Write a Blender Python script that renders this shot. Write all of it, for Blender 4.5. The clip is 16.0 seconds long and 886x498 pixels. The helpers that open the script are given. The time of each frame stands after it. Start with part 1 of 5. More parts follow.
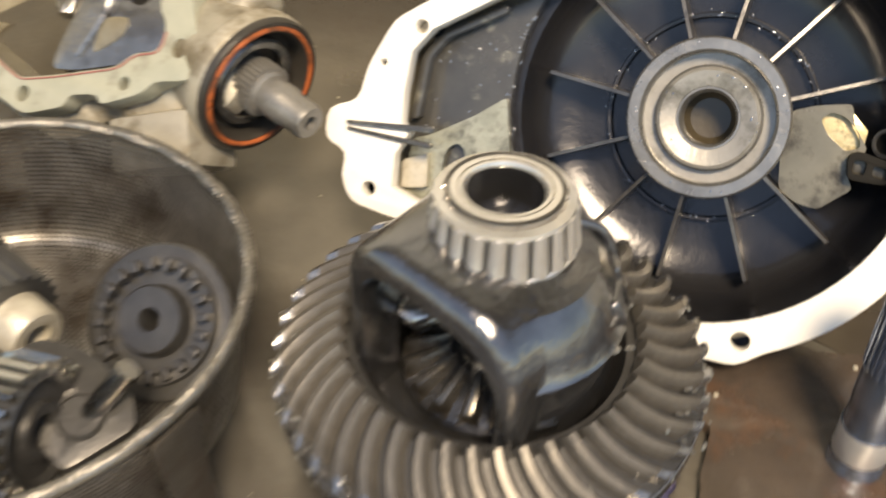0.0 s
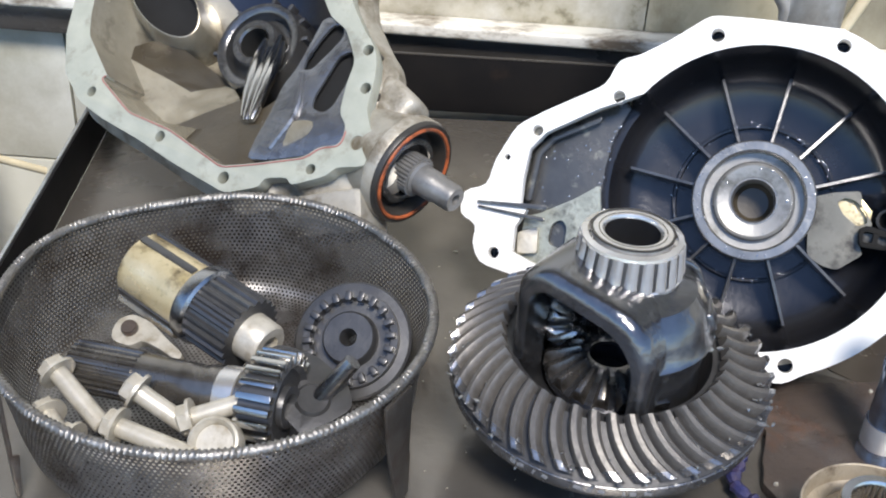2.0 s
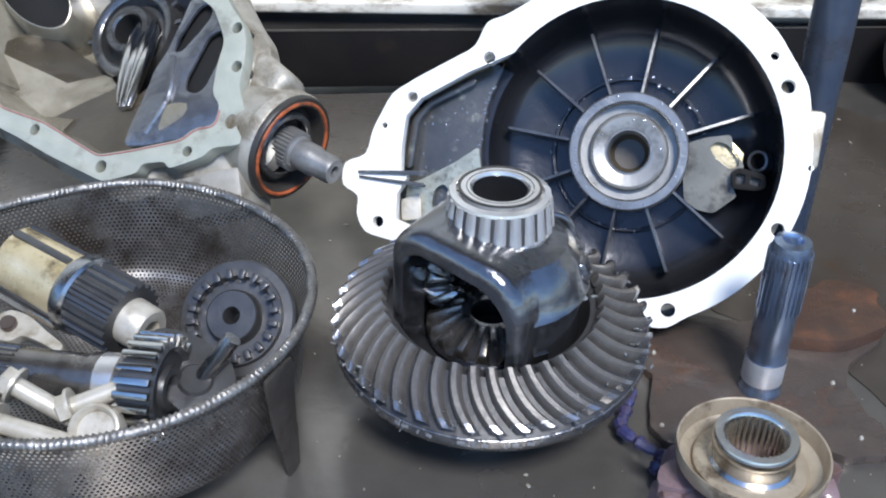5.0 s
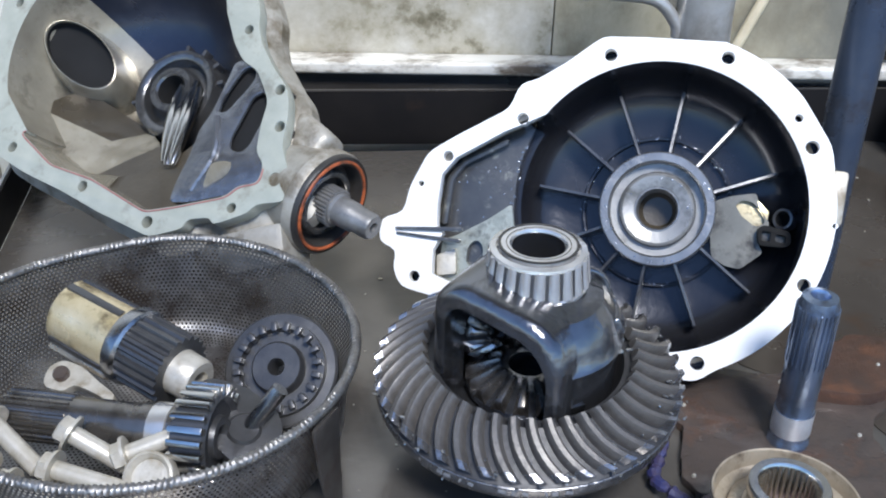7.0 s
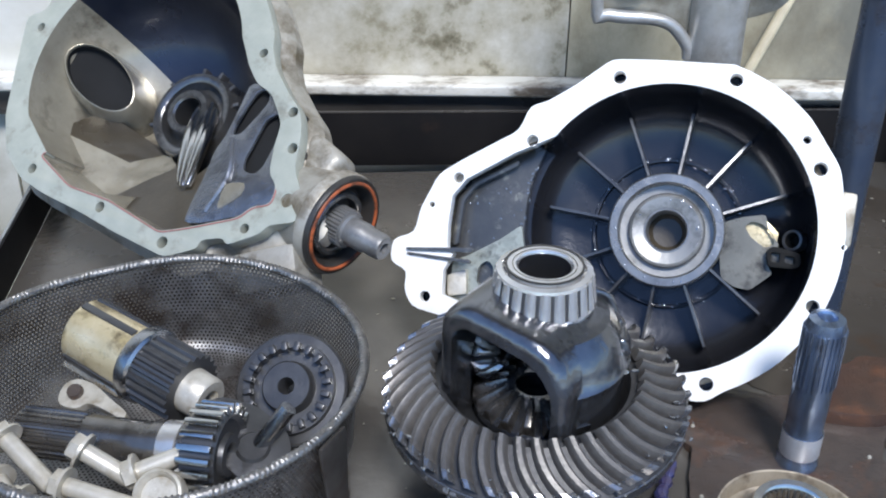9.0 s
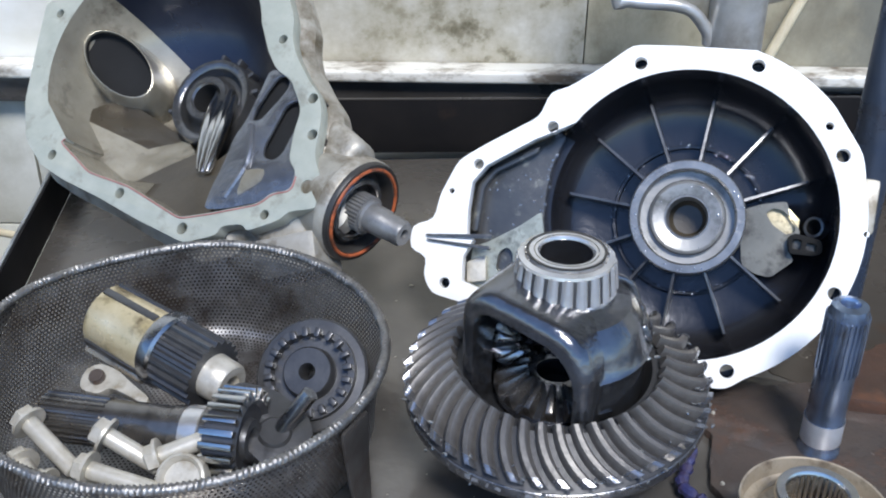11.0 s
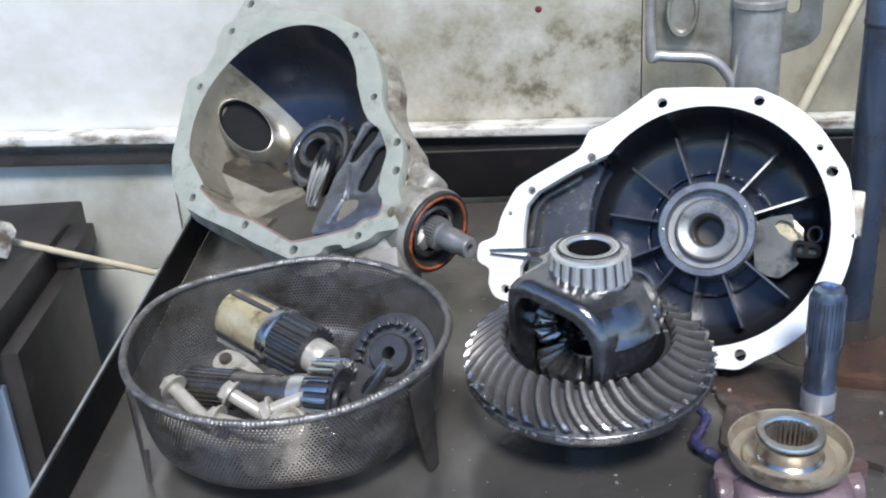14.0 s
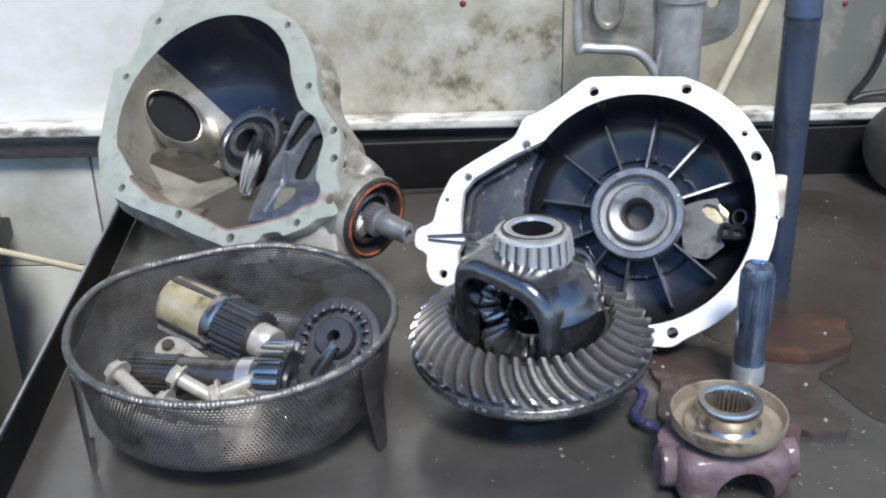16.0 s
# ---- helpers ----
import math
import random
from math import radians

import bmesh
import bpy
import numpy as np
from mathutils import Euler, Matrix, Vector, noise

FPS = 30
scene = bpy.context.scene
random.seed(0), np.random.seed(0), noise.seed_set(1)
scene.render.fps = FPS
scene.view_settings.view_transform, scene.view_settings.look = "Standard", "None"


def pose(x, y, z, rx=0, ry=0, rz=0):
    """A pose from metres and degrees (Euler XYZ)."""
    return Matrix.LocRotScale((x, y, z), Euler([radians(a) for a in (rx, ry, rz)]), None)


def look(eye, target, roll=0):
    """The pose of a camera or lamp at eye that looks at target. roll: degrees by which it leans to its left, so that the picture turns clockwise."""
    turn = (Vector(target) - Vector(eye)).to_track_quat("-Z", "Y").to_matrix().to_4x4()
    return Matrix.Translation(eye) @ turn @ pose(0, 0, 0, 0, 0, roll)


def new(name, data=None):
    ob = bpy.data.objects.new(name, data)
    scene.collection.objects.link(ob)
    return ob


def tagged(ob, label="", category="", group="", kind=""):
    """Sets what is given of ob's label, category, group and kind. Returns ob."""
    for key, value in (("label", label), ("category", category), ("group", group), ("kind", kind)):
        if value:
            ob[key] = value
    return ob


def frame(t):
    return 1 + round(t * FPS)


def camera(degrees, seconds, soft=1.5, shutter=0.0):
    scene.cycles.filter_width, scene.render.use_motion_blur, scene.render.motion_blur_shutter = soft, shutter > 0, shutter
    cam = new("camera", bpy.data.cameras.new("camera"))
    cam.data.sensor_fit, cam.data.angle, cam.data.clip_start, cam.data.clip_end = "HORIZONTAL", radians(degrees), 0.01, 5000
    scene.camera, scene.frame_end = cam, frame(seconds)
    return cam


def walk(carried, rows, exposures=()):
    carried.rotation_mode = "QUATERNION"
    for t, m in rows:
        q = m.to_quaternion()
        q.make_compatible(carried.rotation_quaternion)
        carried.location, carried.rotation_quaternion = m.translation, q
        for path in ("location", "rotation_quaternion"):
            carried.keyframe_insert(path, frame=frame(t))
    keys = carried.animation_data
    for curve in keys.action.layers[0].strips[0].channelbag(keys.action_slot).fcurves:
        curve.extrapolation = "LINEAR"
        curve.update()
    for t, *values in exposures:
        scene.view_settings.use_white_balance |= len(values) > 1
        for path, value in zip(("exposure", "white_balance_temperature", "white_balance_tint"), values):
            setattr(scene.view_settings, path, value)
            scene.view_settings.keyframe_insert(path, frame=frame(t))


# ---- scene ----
cam = camera(44.0, 16.0, soft=2.0, shutter=0.5)
METRES, EYE, TILT, LEAN, TURN = 0.8, 0.468, -40.5, -1.5, 0.0
ROWS = [
    (0.0, 0.0, 0.0, 0.0, 0.0, 0.0, -0.0),
    (0.2, -0.0558, -0.0804, -0.0426, -1.93, 1.88, 0.68),
    (0.5, -0.0933, -0.1906, -0.087, -3.43, 4.46, 2.21),
    (1.0, -0.117, -0.2352, -0.0984, -5.2, 7.23, 2.18),
    (1.5, -0.1142, -0.2384, -0.0986, -5.36, 7.91, 2.68),
    (2.0, -0.1449, -0.2359, -0.1034, -2.15, 8.11, -0.55),
    (2.5, -0.1196, -0.2277, -0.1067, -2.42, 7.46, 0.24),
    (3.0, -0.0889, -0.2186, -0.1074, -4.04, 6.78, 2.83),
    (3.5, -0.079, -0.2178, -0.1086, -4.41, 6.2, 4.28),
    (4.0, -0.0749, -0.22, -0.1098, -4.67, 5.92, 4.63),
    (6.5, -0.1216, -0.2782, -0.1224, -4.4, 9.5, 3.37),
    (7.0, -0.1216, -0.2758, -0.118, -4.31, 9.74, 3.89),
    (7.5, -0.12, -0.2803, -0.1156, -4.34, 9.82, 3.8),
    (8.0, -0.113, -0.3007, -0.121, -3.93, 11.44, 3.61),
    (8.5, -0.1116, -0.2929, -0.1242, -3.51, 11.39, 3.14),
    (9.0, -0.1068, -0.2867, -0.1194, -3.01, 10.83, 3.55),
    (11.5, -0.117, -0.2845, -0.1219, -2.35, 10.32, 3.03),
    (12.0, -0.1142, -0.2969, -0.1286, -2.36, 10.49, 2.39),
    (12.5, -0.082, -0.3428, -0.1513, -3.83, 11.07, 3.45),
    (12.8, -0.0624, -0.3635, -0.1521, -0.82, 10.48, 2.63),
    (13.0, -0.0397, -0.3883, -0.1874, 1.65, 11.98, 1.37),
    (13.2, -0.0194, -0.4292, -0.2132, 3.02, 12.91, 0.54),
    (13.5, 0.0107, -0.475, -0.2434, 4.02, 13.95, 0.91),
    (13.8, -0.0229, -0.5064, -0.2413, 3.89, 14.35, 1.96),
    (14.0, -0.0479, -0.5036, -0.2611, 4.35, 15.24, 2.81),
    (14.5, -0.1107, -0.5178, -0.2689, -0.03, 15.23, 4.58),
    (15.0, -0.1396, -0.5225, -0.2777, -1.35, 15.05, 5.17),
    (15.5, -0.1402, -0.5221, -0.2781, -1.31, 15.24, 4.49),
    (16.0, -0.1085, -0.5183, -0.2891, -0.99, 15.28, 4.84),
]
EXPOSURES = [(0.0, 0.68, 9600, 12), (0.25, 0.76, 8900, 12), (0.45, 0.86, 8400, 12), (0.7, 0.78, 7600, 12), (1.5, 0.65, 6650, 12), (2.5, 0.55, 6050, 11), (3.5, 0.6, 5850, 11), (7.0, 0.44, 5750, 11), (12.0, 0.38, 5800, 11), (16.0, 0.37, 5900, 11)]
walk(cam, [(t, pose(0, 0, EYE, TILT, LEAN, TURN) @ pose(METRES * x, METRES * y, METRES * z, 90 + pitch, roll, yaw)) for t, x, y, z, yaw, pitch, roll in ROWS], EXPOSURES)

# ---- light ----
SUN_AZ, SUN_EL = -82.0, 55.0
world = bpy.data.worlds.new("sky")
scene.world = world
world.use_nodes = True
sky = world.node_tree.nodes.new("ShaderNodeTexSky")
sky.sky_type, sky.sun_disc = "NISHITA", False
sky.air_density, sky.dust_density, sky.ozone_density = 1.0, 0.2, 4.0
sky.sun_elevation, sky.sun_rotation = radians(SUN_EL), radians(90 - SUN_AZ)
world.node_tree.links.new(sky.outputs[0], world.node_tree.nodes["Background"].inputs[0])
world.node_tree.nodes["Background"].inputs[1].default_value = 0.15
sun_data = bpy.data.lights.new("sun", "SUN")
sun_data.energy, sun_data.angle, sun_data.color = 3.4, radians(15), (1.0, 0.93, 0.83)
sun = new("sun", sun_data)
_a, _e = radians(SUN_AZ), radians(SUN_EL)
sun.matrix_world = look((3 * math.cos(_e) * math.cos(_a), 3 * math.cos(_e) * math.sin(_a), 3 * math.sin(_e)), (0, 0, 0))


# ---- materials ----
def surf(name, col, col2=None, rough=0.45, metal=0.0, scale=60.0, bump=0.15, rough_var=0.15, dirt=None, dirt_amount=0.0, dirt_scale=12.0,
         coat=0.0, fine=400.0, stretch=(1, 1, 1), soft=0.16, lumps=0.0):
    """A surface of two noise scales: base colours mixed by patches, dirt by larger patches, fine relief."""
    m = bpy.data.materials.new(name)
    m.use_nodes = True
    nt = m.node_tree
    b = nt.nodes["Principled BSDF"]
    tc = nt.nodes.new("ShaderNodeTexCoord")
    mp = nt.nodes.new("ShaderNodeMapping")
    mp.inputs["Scale"].default_value = stretch
    nt.links.new(tc.outputs["Object"], mp.inputs[0])

    def noise_tex(s, detail=6.0, r=0.6):
        n = nt.nodes.new("ShaderNodeTexNoise")
        n.inputs["Scale"].default_value, n.inputs["Detail"].default_value, n.inputs["Roughness"].default_value = s, detail, r
        nt.links.new(mp.outputs[0], n.inputs["Vector"])
        return n.outputs["Fac"]

    def ramp(fac, lo, hi):
        r = nt.nodes.new("ShaderNodeMapRange")
        r.inputs["From Min"].default_value, r.inputs["From Max"].default_value = lo, hi
        nt.links.new(fac, r.inputs["Value"])
        return r.outputs[0]

    def mix(fac, a, c):
        x = nt.nodes.new("ShaderNodeMix")
        x.data_type = "RGBA"
        nt.links.new(fac, x.inputs[0])
        for sock, val in ((x.inputs[6], a), (x.inputs[7], c)):
            if isinstance(val, tuple):
                sock.default_value = (*val, 1)
            else:
                nt.links.new(val, sock)
        return x.outputs[2]

    c2 = col2 or tuple(0.75 * k for k in col)
    n1 = noise_tex(scale)
    colour = mix(ramp(n1, 0.3, 0.7), col, c2)
    if dirt:
        n2 = noise_tex(dirt_scale, 8.0, 0.68)
        lo = 0.68 - 0.4 * dirt_amount
        fac = ramp(n2, lo, lo + soft)
        colour = mix(fac, colour, dirt)
    nt.links.new(colour, b.inputs["Base Color"])
    b.inputs["Metallic"].default_value = metal
    rr = nt.nodes.new("ShaderNodeMapRange")
    rr.inputs["To Min"].default_value, rr.inputs["To Max"].default_value = max(0.03, rough - rough_var), min(1.0, rough + rough_var)
    nt.links.new(noise_tex(scale * 0.6), rr.inputs["Value"])
    nt.links.new(rr.outputs[0], b.inputs["Roughness"])
    b.inputs["Coat Weight"].default_value = coat
    b.inputs["Coat Roughness"].default_value = 0.12
    if bump:
        bp = nt.nodes.new("ShaderNodeBump")
        bp.inputs["Strength"].default_value, bp.inputs["Distance"].default_value = bump, 0.002
        nt.links.new(noise_tex(fine, 4.0), bp.inputs["Height"])
        nt.links.new(bp.outputs[0], b.inputs["Normal"])
    if lumps:
        bl = nt.nodes.new("ShaderNodeBump")
        bl.inputs["Strength"].default_value, bl.inputs["Distance"].default_value = lumps, 0.004
        nt.links.new(noise_tex(55.0, 3.0, 0.5), bl.inputs["Height"])
        nt.links.new(bl.outputs[0], bp.inputs["Normal"])
    return m


M_TRAY = surf("oily_steel_sheet", (0.115, 0.108, 0.098), (0.215, 0.20, 0.18), 0.24, 0.6, 8, 0.1, 0.18, (0.060, 0.042, 0.028), 0.42, 4, fine=110, soft=0.3, lumps=0.05)
M_LIP = surf("black_steel", (0.007, 0.007, 0.008), (0.013, 0.012, 0.012), 0.6, 0.0, 15, 0.08, dirt=(0.026, 0.018, 0.014), dirt_amount=0.25)
M_LIP.node_tree.nodes["Principled BSDF"].inputs["Specular IOR Level"].default_value = 0.15
M_EDGE = surf("grey_painted_edge", (0.35, 0.36, 0.34), (0.22, 0.24, 0.25), 0.4, 0.2, 30, 0.1, dirt=(0.05, 0.05, 0.05), dirt_amount=0.4)
M_WALL = surf("stained_plaster", (0.82, 0.79, 0.68), (0.66, 0.60, 0.47), 0.55, 0, 14, 0.2, dirt=(0.30, 0.22, 0.11), dirt_amount=0.68, dirt_scale=10, fine=60, stretch=(1, 1, 0.8), soft=0.3)
M_WALLR = surf("brown_stained_plaster", (0.58, 0.54, 0.40), (0.44, 0.39, 0.265), 0.5, 0, 14, 0.2, dirt=(0.16, 0.125, 0.068), dirt_amount=0.55, dirt_scale=10, fine=60, stretch=(1, 1, 0.7), soft=0.28)
M_WALLC = surf("greyed_plaster", (0.62, 0.62, 0.56), (0.50, 0.50, 0.43), 0.5, 0, 7, 0.12, dirt=(0.27, 0.25, 0.18), dirt_amount=0.55, dirt_scale=6, fine=60, soft=0.36)


def run_tint(m, col, x0, x1, z0, z1, n0=0.22, n1=0.66):
    """""Mixes in a colour that fades along the panel and upward, broken by noise."" """
    nt = m.node_tree
    base = nt.nodes["Principled BSDF"].inputs["Base Color"]
    old = base.links[0].from_socket
    tc, sep, nz = nt.nodes.new("ShaderNodeTexCoord"), nt.nodes.new("ShaderNodeSeparateXYZ"), nt.nodes.new("ShaderNodeTexNoise")
    nt.links.new(tc.outputs["Object"], sep.inputs[0])
    nt.links.new(tc.outputs["Object"], nz.inputs["Vector"])
    nz.inputs["Scale"].default_value, nz.inputs["Detail"].default_value, nz.inputs["Roughness"].default_value = 16.0, 9.0, 0.7
    fac = None
    for out, a, c in ((sep.outputs[0], x0, x1), (sep.outputs[2], z0, z1), (nz.outputs["Fac"], n0, n1)):
        r = nt.nodes.new("ShaderNodeMapRange")
        r.inputs["From Min"].default_value, r.inputs["From Max"].default_value = a, c
        nt.links.new(out, r.inputs["Value"])
        if fac is None:
            fac = r.outputs[0]
        else:
            k = nt.nodes.new("ShaderNodeMath")
            k.operation = "MULTIPLY"
            nt.links.new(fac, k.inputs[0])
            nt.links.new(r.outputs[0], k.inputs[1])
            fac = k.outputs[0]
    x = nt.nodes.new("ShaderNodeMix")
    x.data_type = "RGBA"
    nt.links.new(fac, x.inputs[0])
    nt.links.new(old, x.inputs[6])
    x.inputs[7].default_value = (*col, 1)
    nt.links.new(x.outputs[2], base)
    return m


# Greyer and darker toward larger x and lower down
run_tint(M_WALLR, (0.17, 0.17, 0.145), -0.50, -0.28, 0.7, 0.2, 0.1, 0.5)
M_WALLS = run_tint(surf("damp_stained_plaster", (0.82, 0.80, 0.74), (0.70, 0.675, 0.59), 0.55, 0, 26, 0.2, dirt=(0.60, 0.56, 0.46), dirt_amount=0.3, dirt_scale=12, fine=60, stretch=(0.6, 1, 1), soft=0.4), (0.34, 0.30, 0.19), -0.05, 0.42, -0.10, -0.46)
run_tint(M_WALLS, (0.11, 0.10, 0.065), 0.36, 0.54, -0.44, -0.48, 0.53, 0.66)
M_GROUT = surf("grout", (0.62, 0.53, 0.36), (0.5, 0.42, 0.28), 0.9, 0, 30, 0.3)
M_RAIL = surf("chipped_white_rail", (0.78, 0.77, 0.71), (0.6, 0.57, 0.49), 0.4, 0, 30, 0.25, dirt=(0.15, 0.12, 0.085), dirt_amount=0.5, dirt_scale=30, stretch=(0.5, 1, 1))
M_LOWRAIL = surf("oily_dark_strip", (0.10, 0.095, 0.088), (0.055, 0.050, 0.045), 0.28, 0.3, 20, 0.1, 0.14, dirt=(0.03, 0.024, 0.02), dirt_amount=0.45, dirt_scale=8, stretch=(0.4, 1, 1))
M_FLANGE = surf("machined_aluminium_face", (0.88, 0.87, 0.84), (0.80, 0.79, 0.77), 0.5, 0.0, 50, 0.03, 0.1)
M_CAST = surf("raw_cast_aluminium", (0.46, 0.43, 0.37), (0.33, 0.31, 0.26), 0.45, 0.35, 60, 0.2, dirt=(0.15, 0.12, 0.075), dirt_amount=0.5, dirt_scale=22, lumps=0.05)
M_RAWWEB = surf("clean_cast_web", (0.42, 0.43, 0.36), (0.26, 0.27, 0.22), 0.3, 0.35, 45, 0.15, dirt=(0.10, 0.10, 0.08), dirt_amount=0.45, dirt_scale=55, coat=0.5, lumps=0.25)
M_GASKET = surf("grey_green_flange", (0.42, 0.43, 0.365), (0.33, 0.345, 0.29), 0.42, 0.15, 40, 0.1, dirt=(0.2, 0.19, 0.15), dirt_amount=0.35, dirt_scale=25)
M_OILBLACK = surf("oil_black_cast", (0.024, 0.026, 0.034), (0.036, 0.036, 0.040), 0.25, 0.55, 22, 0.14, 0.12, fine=200, coat=0.4, lumps=0.07)
# Oiled cast with shade and blue sky reflection put into its colour
M_BELLSHADE = surf("shaded_sky_blue_oiled_cast", (0.018, 0.024, 0.044), (0.032, 0.038, 0.058), 0.3, 0.6, 22, 0.14, 0.12, fine=200, coat=0.35, lumps=0.1)
M_OILRIB = surf("oily_rib_metal", (0.17, 0.17, 0.172), (0.09, 0.09, 0.095), 0.36, 0.7, 60, 0.1, 0.1, coat=0.15)
M_PINKLINE = surf("red_sealant_line", (0.36, 0.13, 0.12), None, 0.5)
M_STEEL = surf("bright_steel", (0.66, 0.65, 0.62), (0.5, 0.49, 0.47), 0.2, 1.0, 60, 0.015, 0.08)
M_STEELD = surf("oiled_grey_steel", (0.44, 0.44, 0.44), (0.32, 0.32, 0.325), 0.26, 1.0, 60, 0.02, 0.1)
M_POLISH = surf("polished_steel", (0.38, 0.46, 0.60), (0.20, 0.25, 0.34), 0.24, 0.9, 40, 0.12, 0.1, fine=200, lumps=0.15, dirt=(0.16, 0.165, 0.19), dirt_amount=0.3, dirt_scale=40)
M_SHAFT = surf("brown_oiled_shaft", (0.25, 0.235, 0.215), (0.15, 0.14, 0.128), 0.27, 0.85, 50, 0.05, 0.12, dirt=(0.05, 0.042, 0.034), dirt_amount=0.35, dirt_scale=40)
# Ring gear body, darker than the teeth on it
M_ROOT = surf("dark_gear_root", (0.06, 0.06, 0.062), (0.035, 0.035, 0.037), 0.45, 0.45, 60, 0.15, 0.1, lumps=0.2)
M_HUB = surf("oiled_hub_steel", (0.31, 0.31, 0.305), (0.18, 0.18, 0.18), 0.27, 0.65, 40, 0.16, 0.14, fine=200, coat=0.4, lumps=0.2)
M_DARKHUB = surf("dark_wet_hub", (0.19, 0.19, 0.19), (0.10, 0.10, 0.10), 0.2, 0.75, 40, 0.2, 0.14, fine=200, coat=0.5, lumps=0.35, dirt=(0.30, 0.30, 0.29), dirt_amount=0.2, dirt_scale=60)
M_ADDEDROOF = surf("added_dark_canopy", (0.12, 0.11, 0.10), (0.08, 0.075, 0.07), 0.7, 0, 6, 0.1)
M_LOCK = surf("dull_lock_plate", (0.21, 0.198, 0.16), (0.14, 0.132, 0.105), 0.3, 0.5, 30, 0.04, coat=0.3, dirt=(0.04, 0.035, 0.028), dirt_amount=0.45, dirt_scale=35)
M_CASTIN = surf("oil_wet_cast", (0.41, 0.38, 0.30), (0.25, 0.225, 0.17), 0.24, 0.35, 18, 0.14, 0.12, dirt=(0.09, 0.073, 0.05), dirt_amount=0.38, dirt_scale=14, coat=0.5)
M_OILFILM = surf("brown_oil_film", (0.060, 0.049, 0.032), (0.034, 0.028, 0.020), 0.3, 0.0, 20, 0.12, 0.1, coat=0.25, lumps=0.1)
M_SEAT = surf("wet_bearing_seat", (0.33, 0.325, 0.31), (0.22, 0.215, 0.205), 0.36, 0.35, 30, 0.12, 0.12, dirt=(0.10, 0.095, 0.08), dirt_amount=0.4, dirt_scale=30, coat=0.5, lumps=0.1)
M_WEB = surf("oiled_web_metal", (0.30, 0.31, 0.33), (0.15, 0.155, 0.165), 0.2, 0.7, 30, 0.18, 0.1, fine=260, coat=0.5, lumps=0.15, dirt=(0.06, 0.055, 0.05), dirt_amount=0.35, dirt_scale=40)
M_ROLLER = surf("bright_rollers", (0.70, 0.69, 0.67), (0.54, 0.53, 0.51), 0.22, 0.7, 60, 0.02, 0.08, dirt=(0.2, 0.19, 0.18), dirt_amount=0.12, dirt_scale=60)
# Near-black for the clip and for shade painted into bores, port and slots
M_VOID = surf("black_clip_and_hole_shade", (0.006, 0.006, 0.006), None, 0.95, 0, 40, 0)
# Bright metal for beads that imitate sparkle on wet oil
M_GLINT = surf("oil_glint_metal", (0.40, 0.41, 0.42), (0.25, 0.25, 0.26), 0.14, 0.8, 60, 0.0, 0.02, coat=1.0)
M_PUDDLE = surf("oil_film", (0.060, 0.050, 0.040), (0.10, 0.085, 0.070), 0.27, 0.4, 7, 0.06, 0.12, dirt=(0.08, 0.045, 0.025), dirt_amount=0.3, dirt_scale=9, coat=0.1, lumps=0.05)
M_RIM = surf("rim_wire_steel", (0.38, 0.365, 0.34), (0.20, 0.19, 0.18), 0.36, 0.85, 120, 0.3, 0.15, fine=600)
M_POCKET = surf("wet_pocket_metal", (0.10, 0.098, 0.092), (0.06, 0.059, 0.058), 0.24, 0.4, 30, 0.1, 0.15, fine=200, coat=0.5, lumps=0.06, dirt=(0.28, 0.27, 0.22), dirt_amount=0.3, dirt_scale=50)
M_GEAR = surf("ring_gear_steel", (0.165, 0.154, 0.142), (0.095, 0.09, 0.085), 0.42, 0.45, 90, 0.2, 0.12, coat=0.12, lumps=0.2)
# Brighter steel that paints the wet highlight on the tooth ends
M_HEELGLINT = surf("wet_tooth_end_glint", (0.40, 0.40, 0.41), (0.22, 0.22, 0.225), 0.2, 0.85, 150, 0.2, 0.12, coat=0.4, lumps=0.4)
# Wet gear back, lightened as if lit, with glints as pale specks
M_BANDLIT = surf("wet_gear_back_lit", (0.20, 0.20, 0.205), (0.10, 0.10, 0.105), 0.26, 0.7, 120, 0.2, 0.16, dirt=(0.30, 0.31, 0.33), dirt_amount=0.3, dirt_scale=110, coat=0.4, lumps=0.5)
M_CASE = surf("black_oiled_iron", (0.20, 0.203, 0.215), (0.11, 0.112, 0.12), 0.2, 0.9, 30, 0.24, 0.12, fine=170, coat=0.5, lumps=0.42)
M_ORANGE = surf("orange_rubber", (0.46, 0.12, 0.04), (0.30, 0.075, 0.028), 0.42, 0, 60, 0.05, dirt=(0.07, 0.032, 0.018), dirt_amount=0.55, dirt_scale=60)
M_BAND = surf("bright_ground_band", (0.72, 0.74, 0.76), (0.56, 0.58, 0.60), 0.32, 0.55, 60, 0.03, 0.1)
M_DULL = surf("dull_grey_steel", (0.27, 0.266, 0.258), (0.17, 0.167, 0.161), 0.42, 0.5, 60, 0.15, 0.12, dirt=(0.10, 0.09, 0.08), dirt_amount=0.3, dirt_scale=60)
M_RUBBER = surf("black_rubber", (0.02, 0.02, 0.02), (0.04, 0.035, 0.03), 0.4, 0, 40, 0.15)
M_RUST = surf("rusty_iron", (0.105, 0.080, 0.066), (0.065, 0.053, 0.047), 0.24, 0.3, 30, 0.4, 0.16, dirt=(0.17, 0.075, 0.036), dirt_amount=0.38, dirt_scale=16, coat=0.5, soft=0.25, lumps=0.5)
M_RUSTARM = surf("orange_rusted_iron", (0.10, 0.050, 0.030), (0.055, 0.036, 0.027), 0.34, 0.2, 30, 0.4, 0.16, dirt=(0.19, 0.075, 0.032), dirt_amount=0.42, dirt_scale=18, coat=0.3, soft=0.25, lumps=0.5)
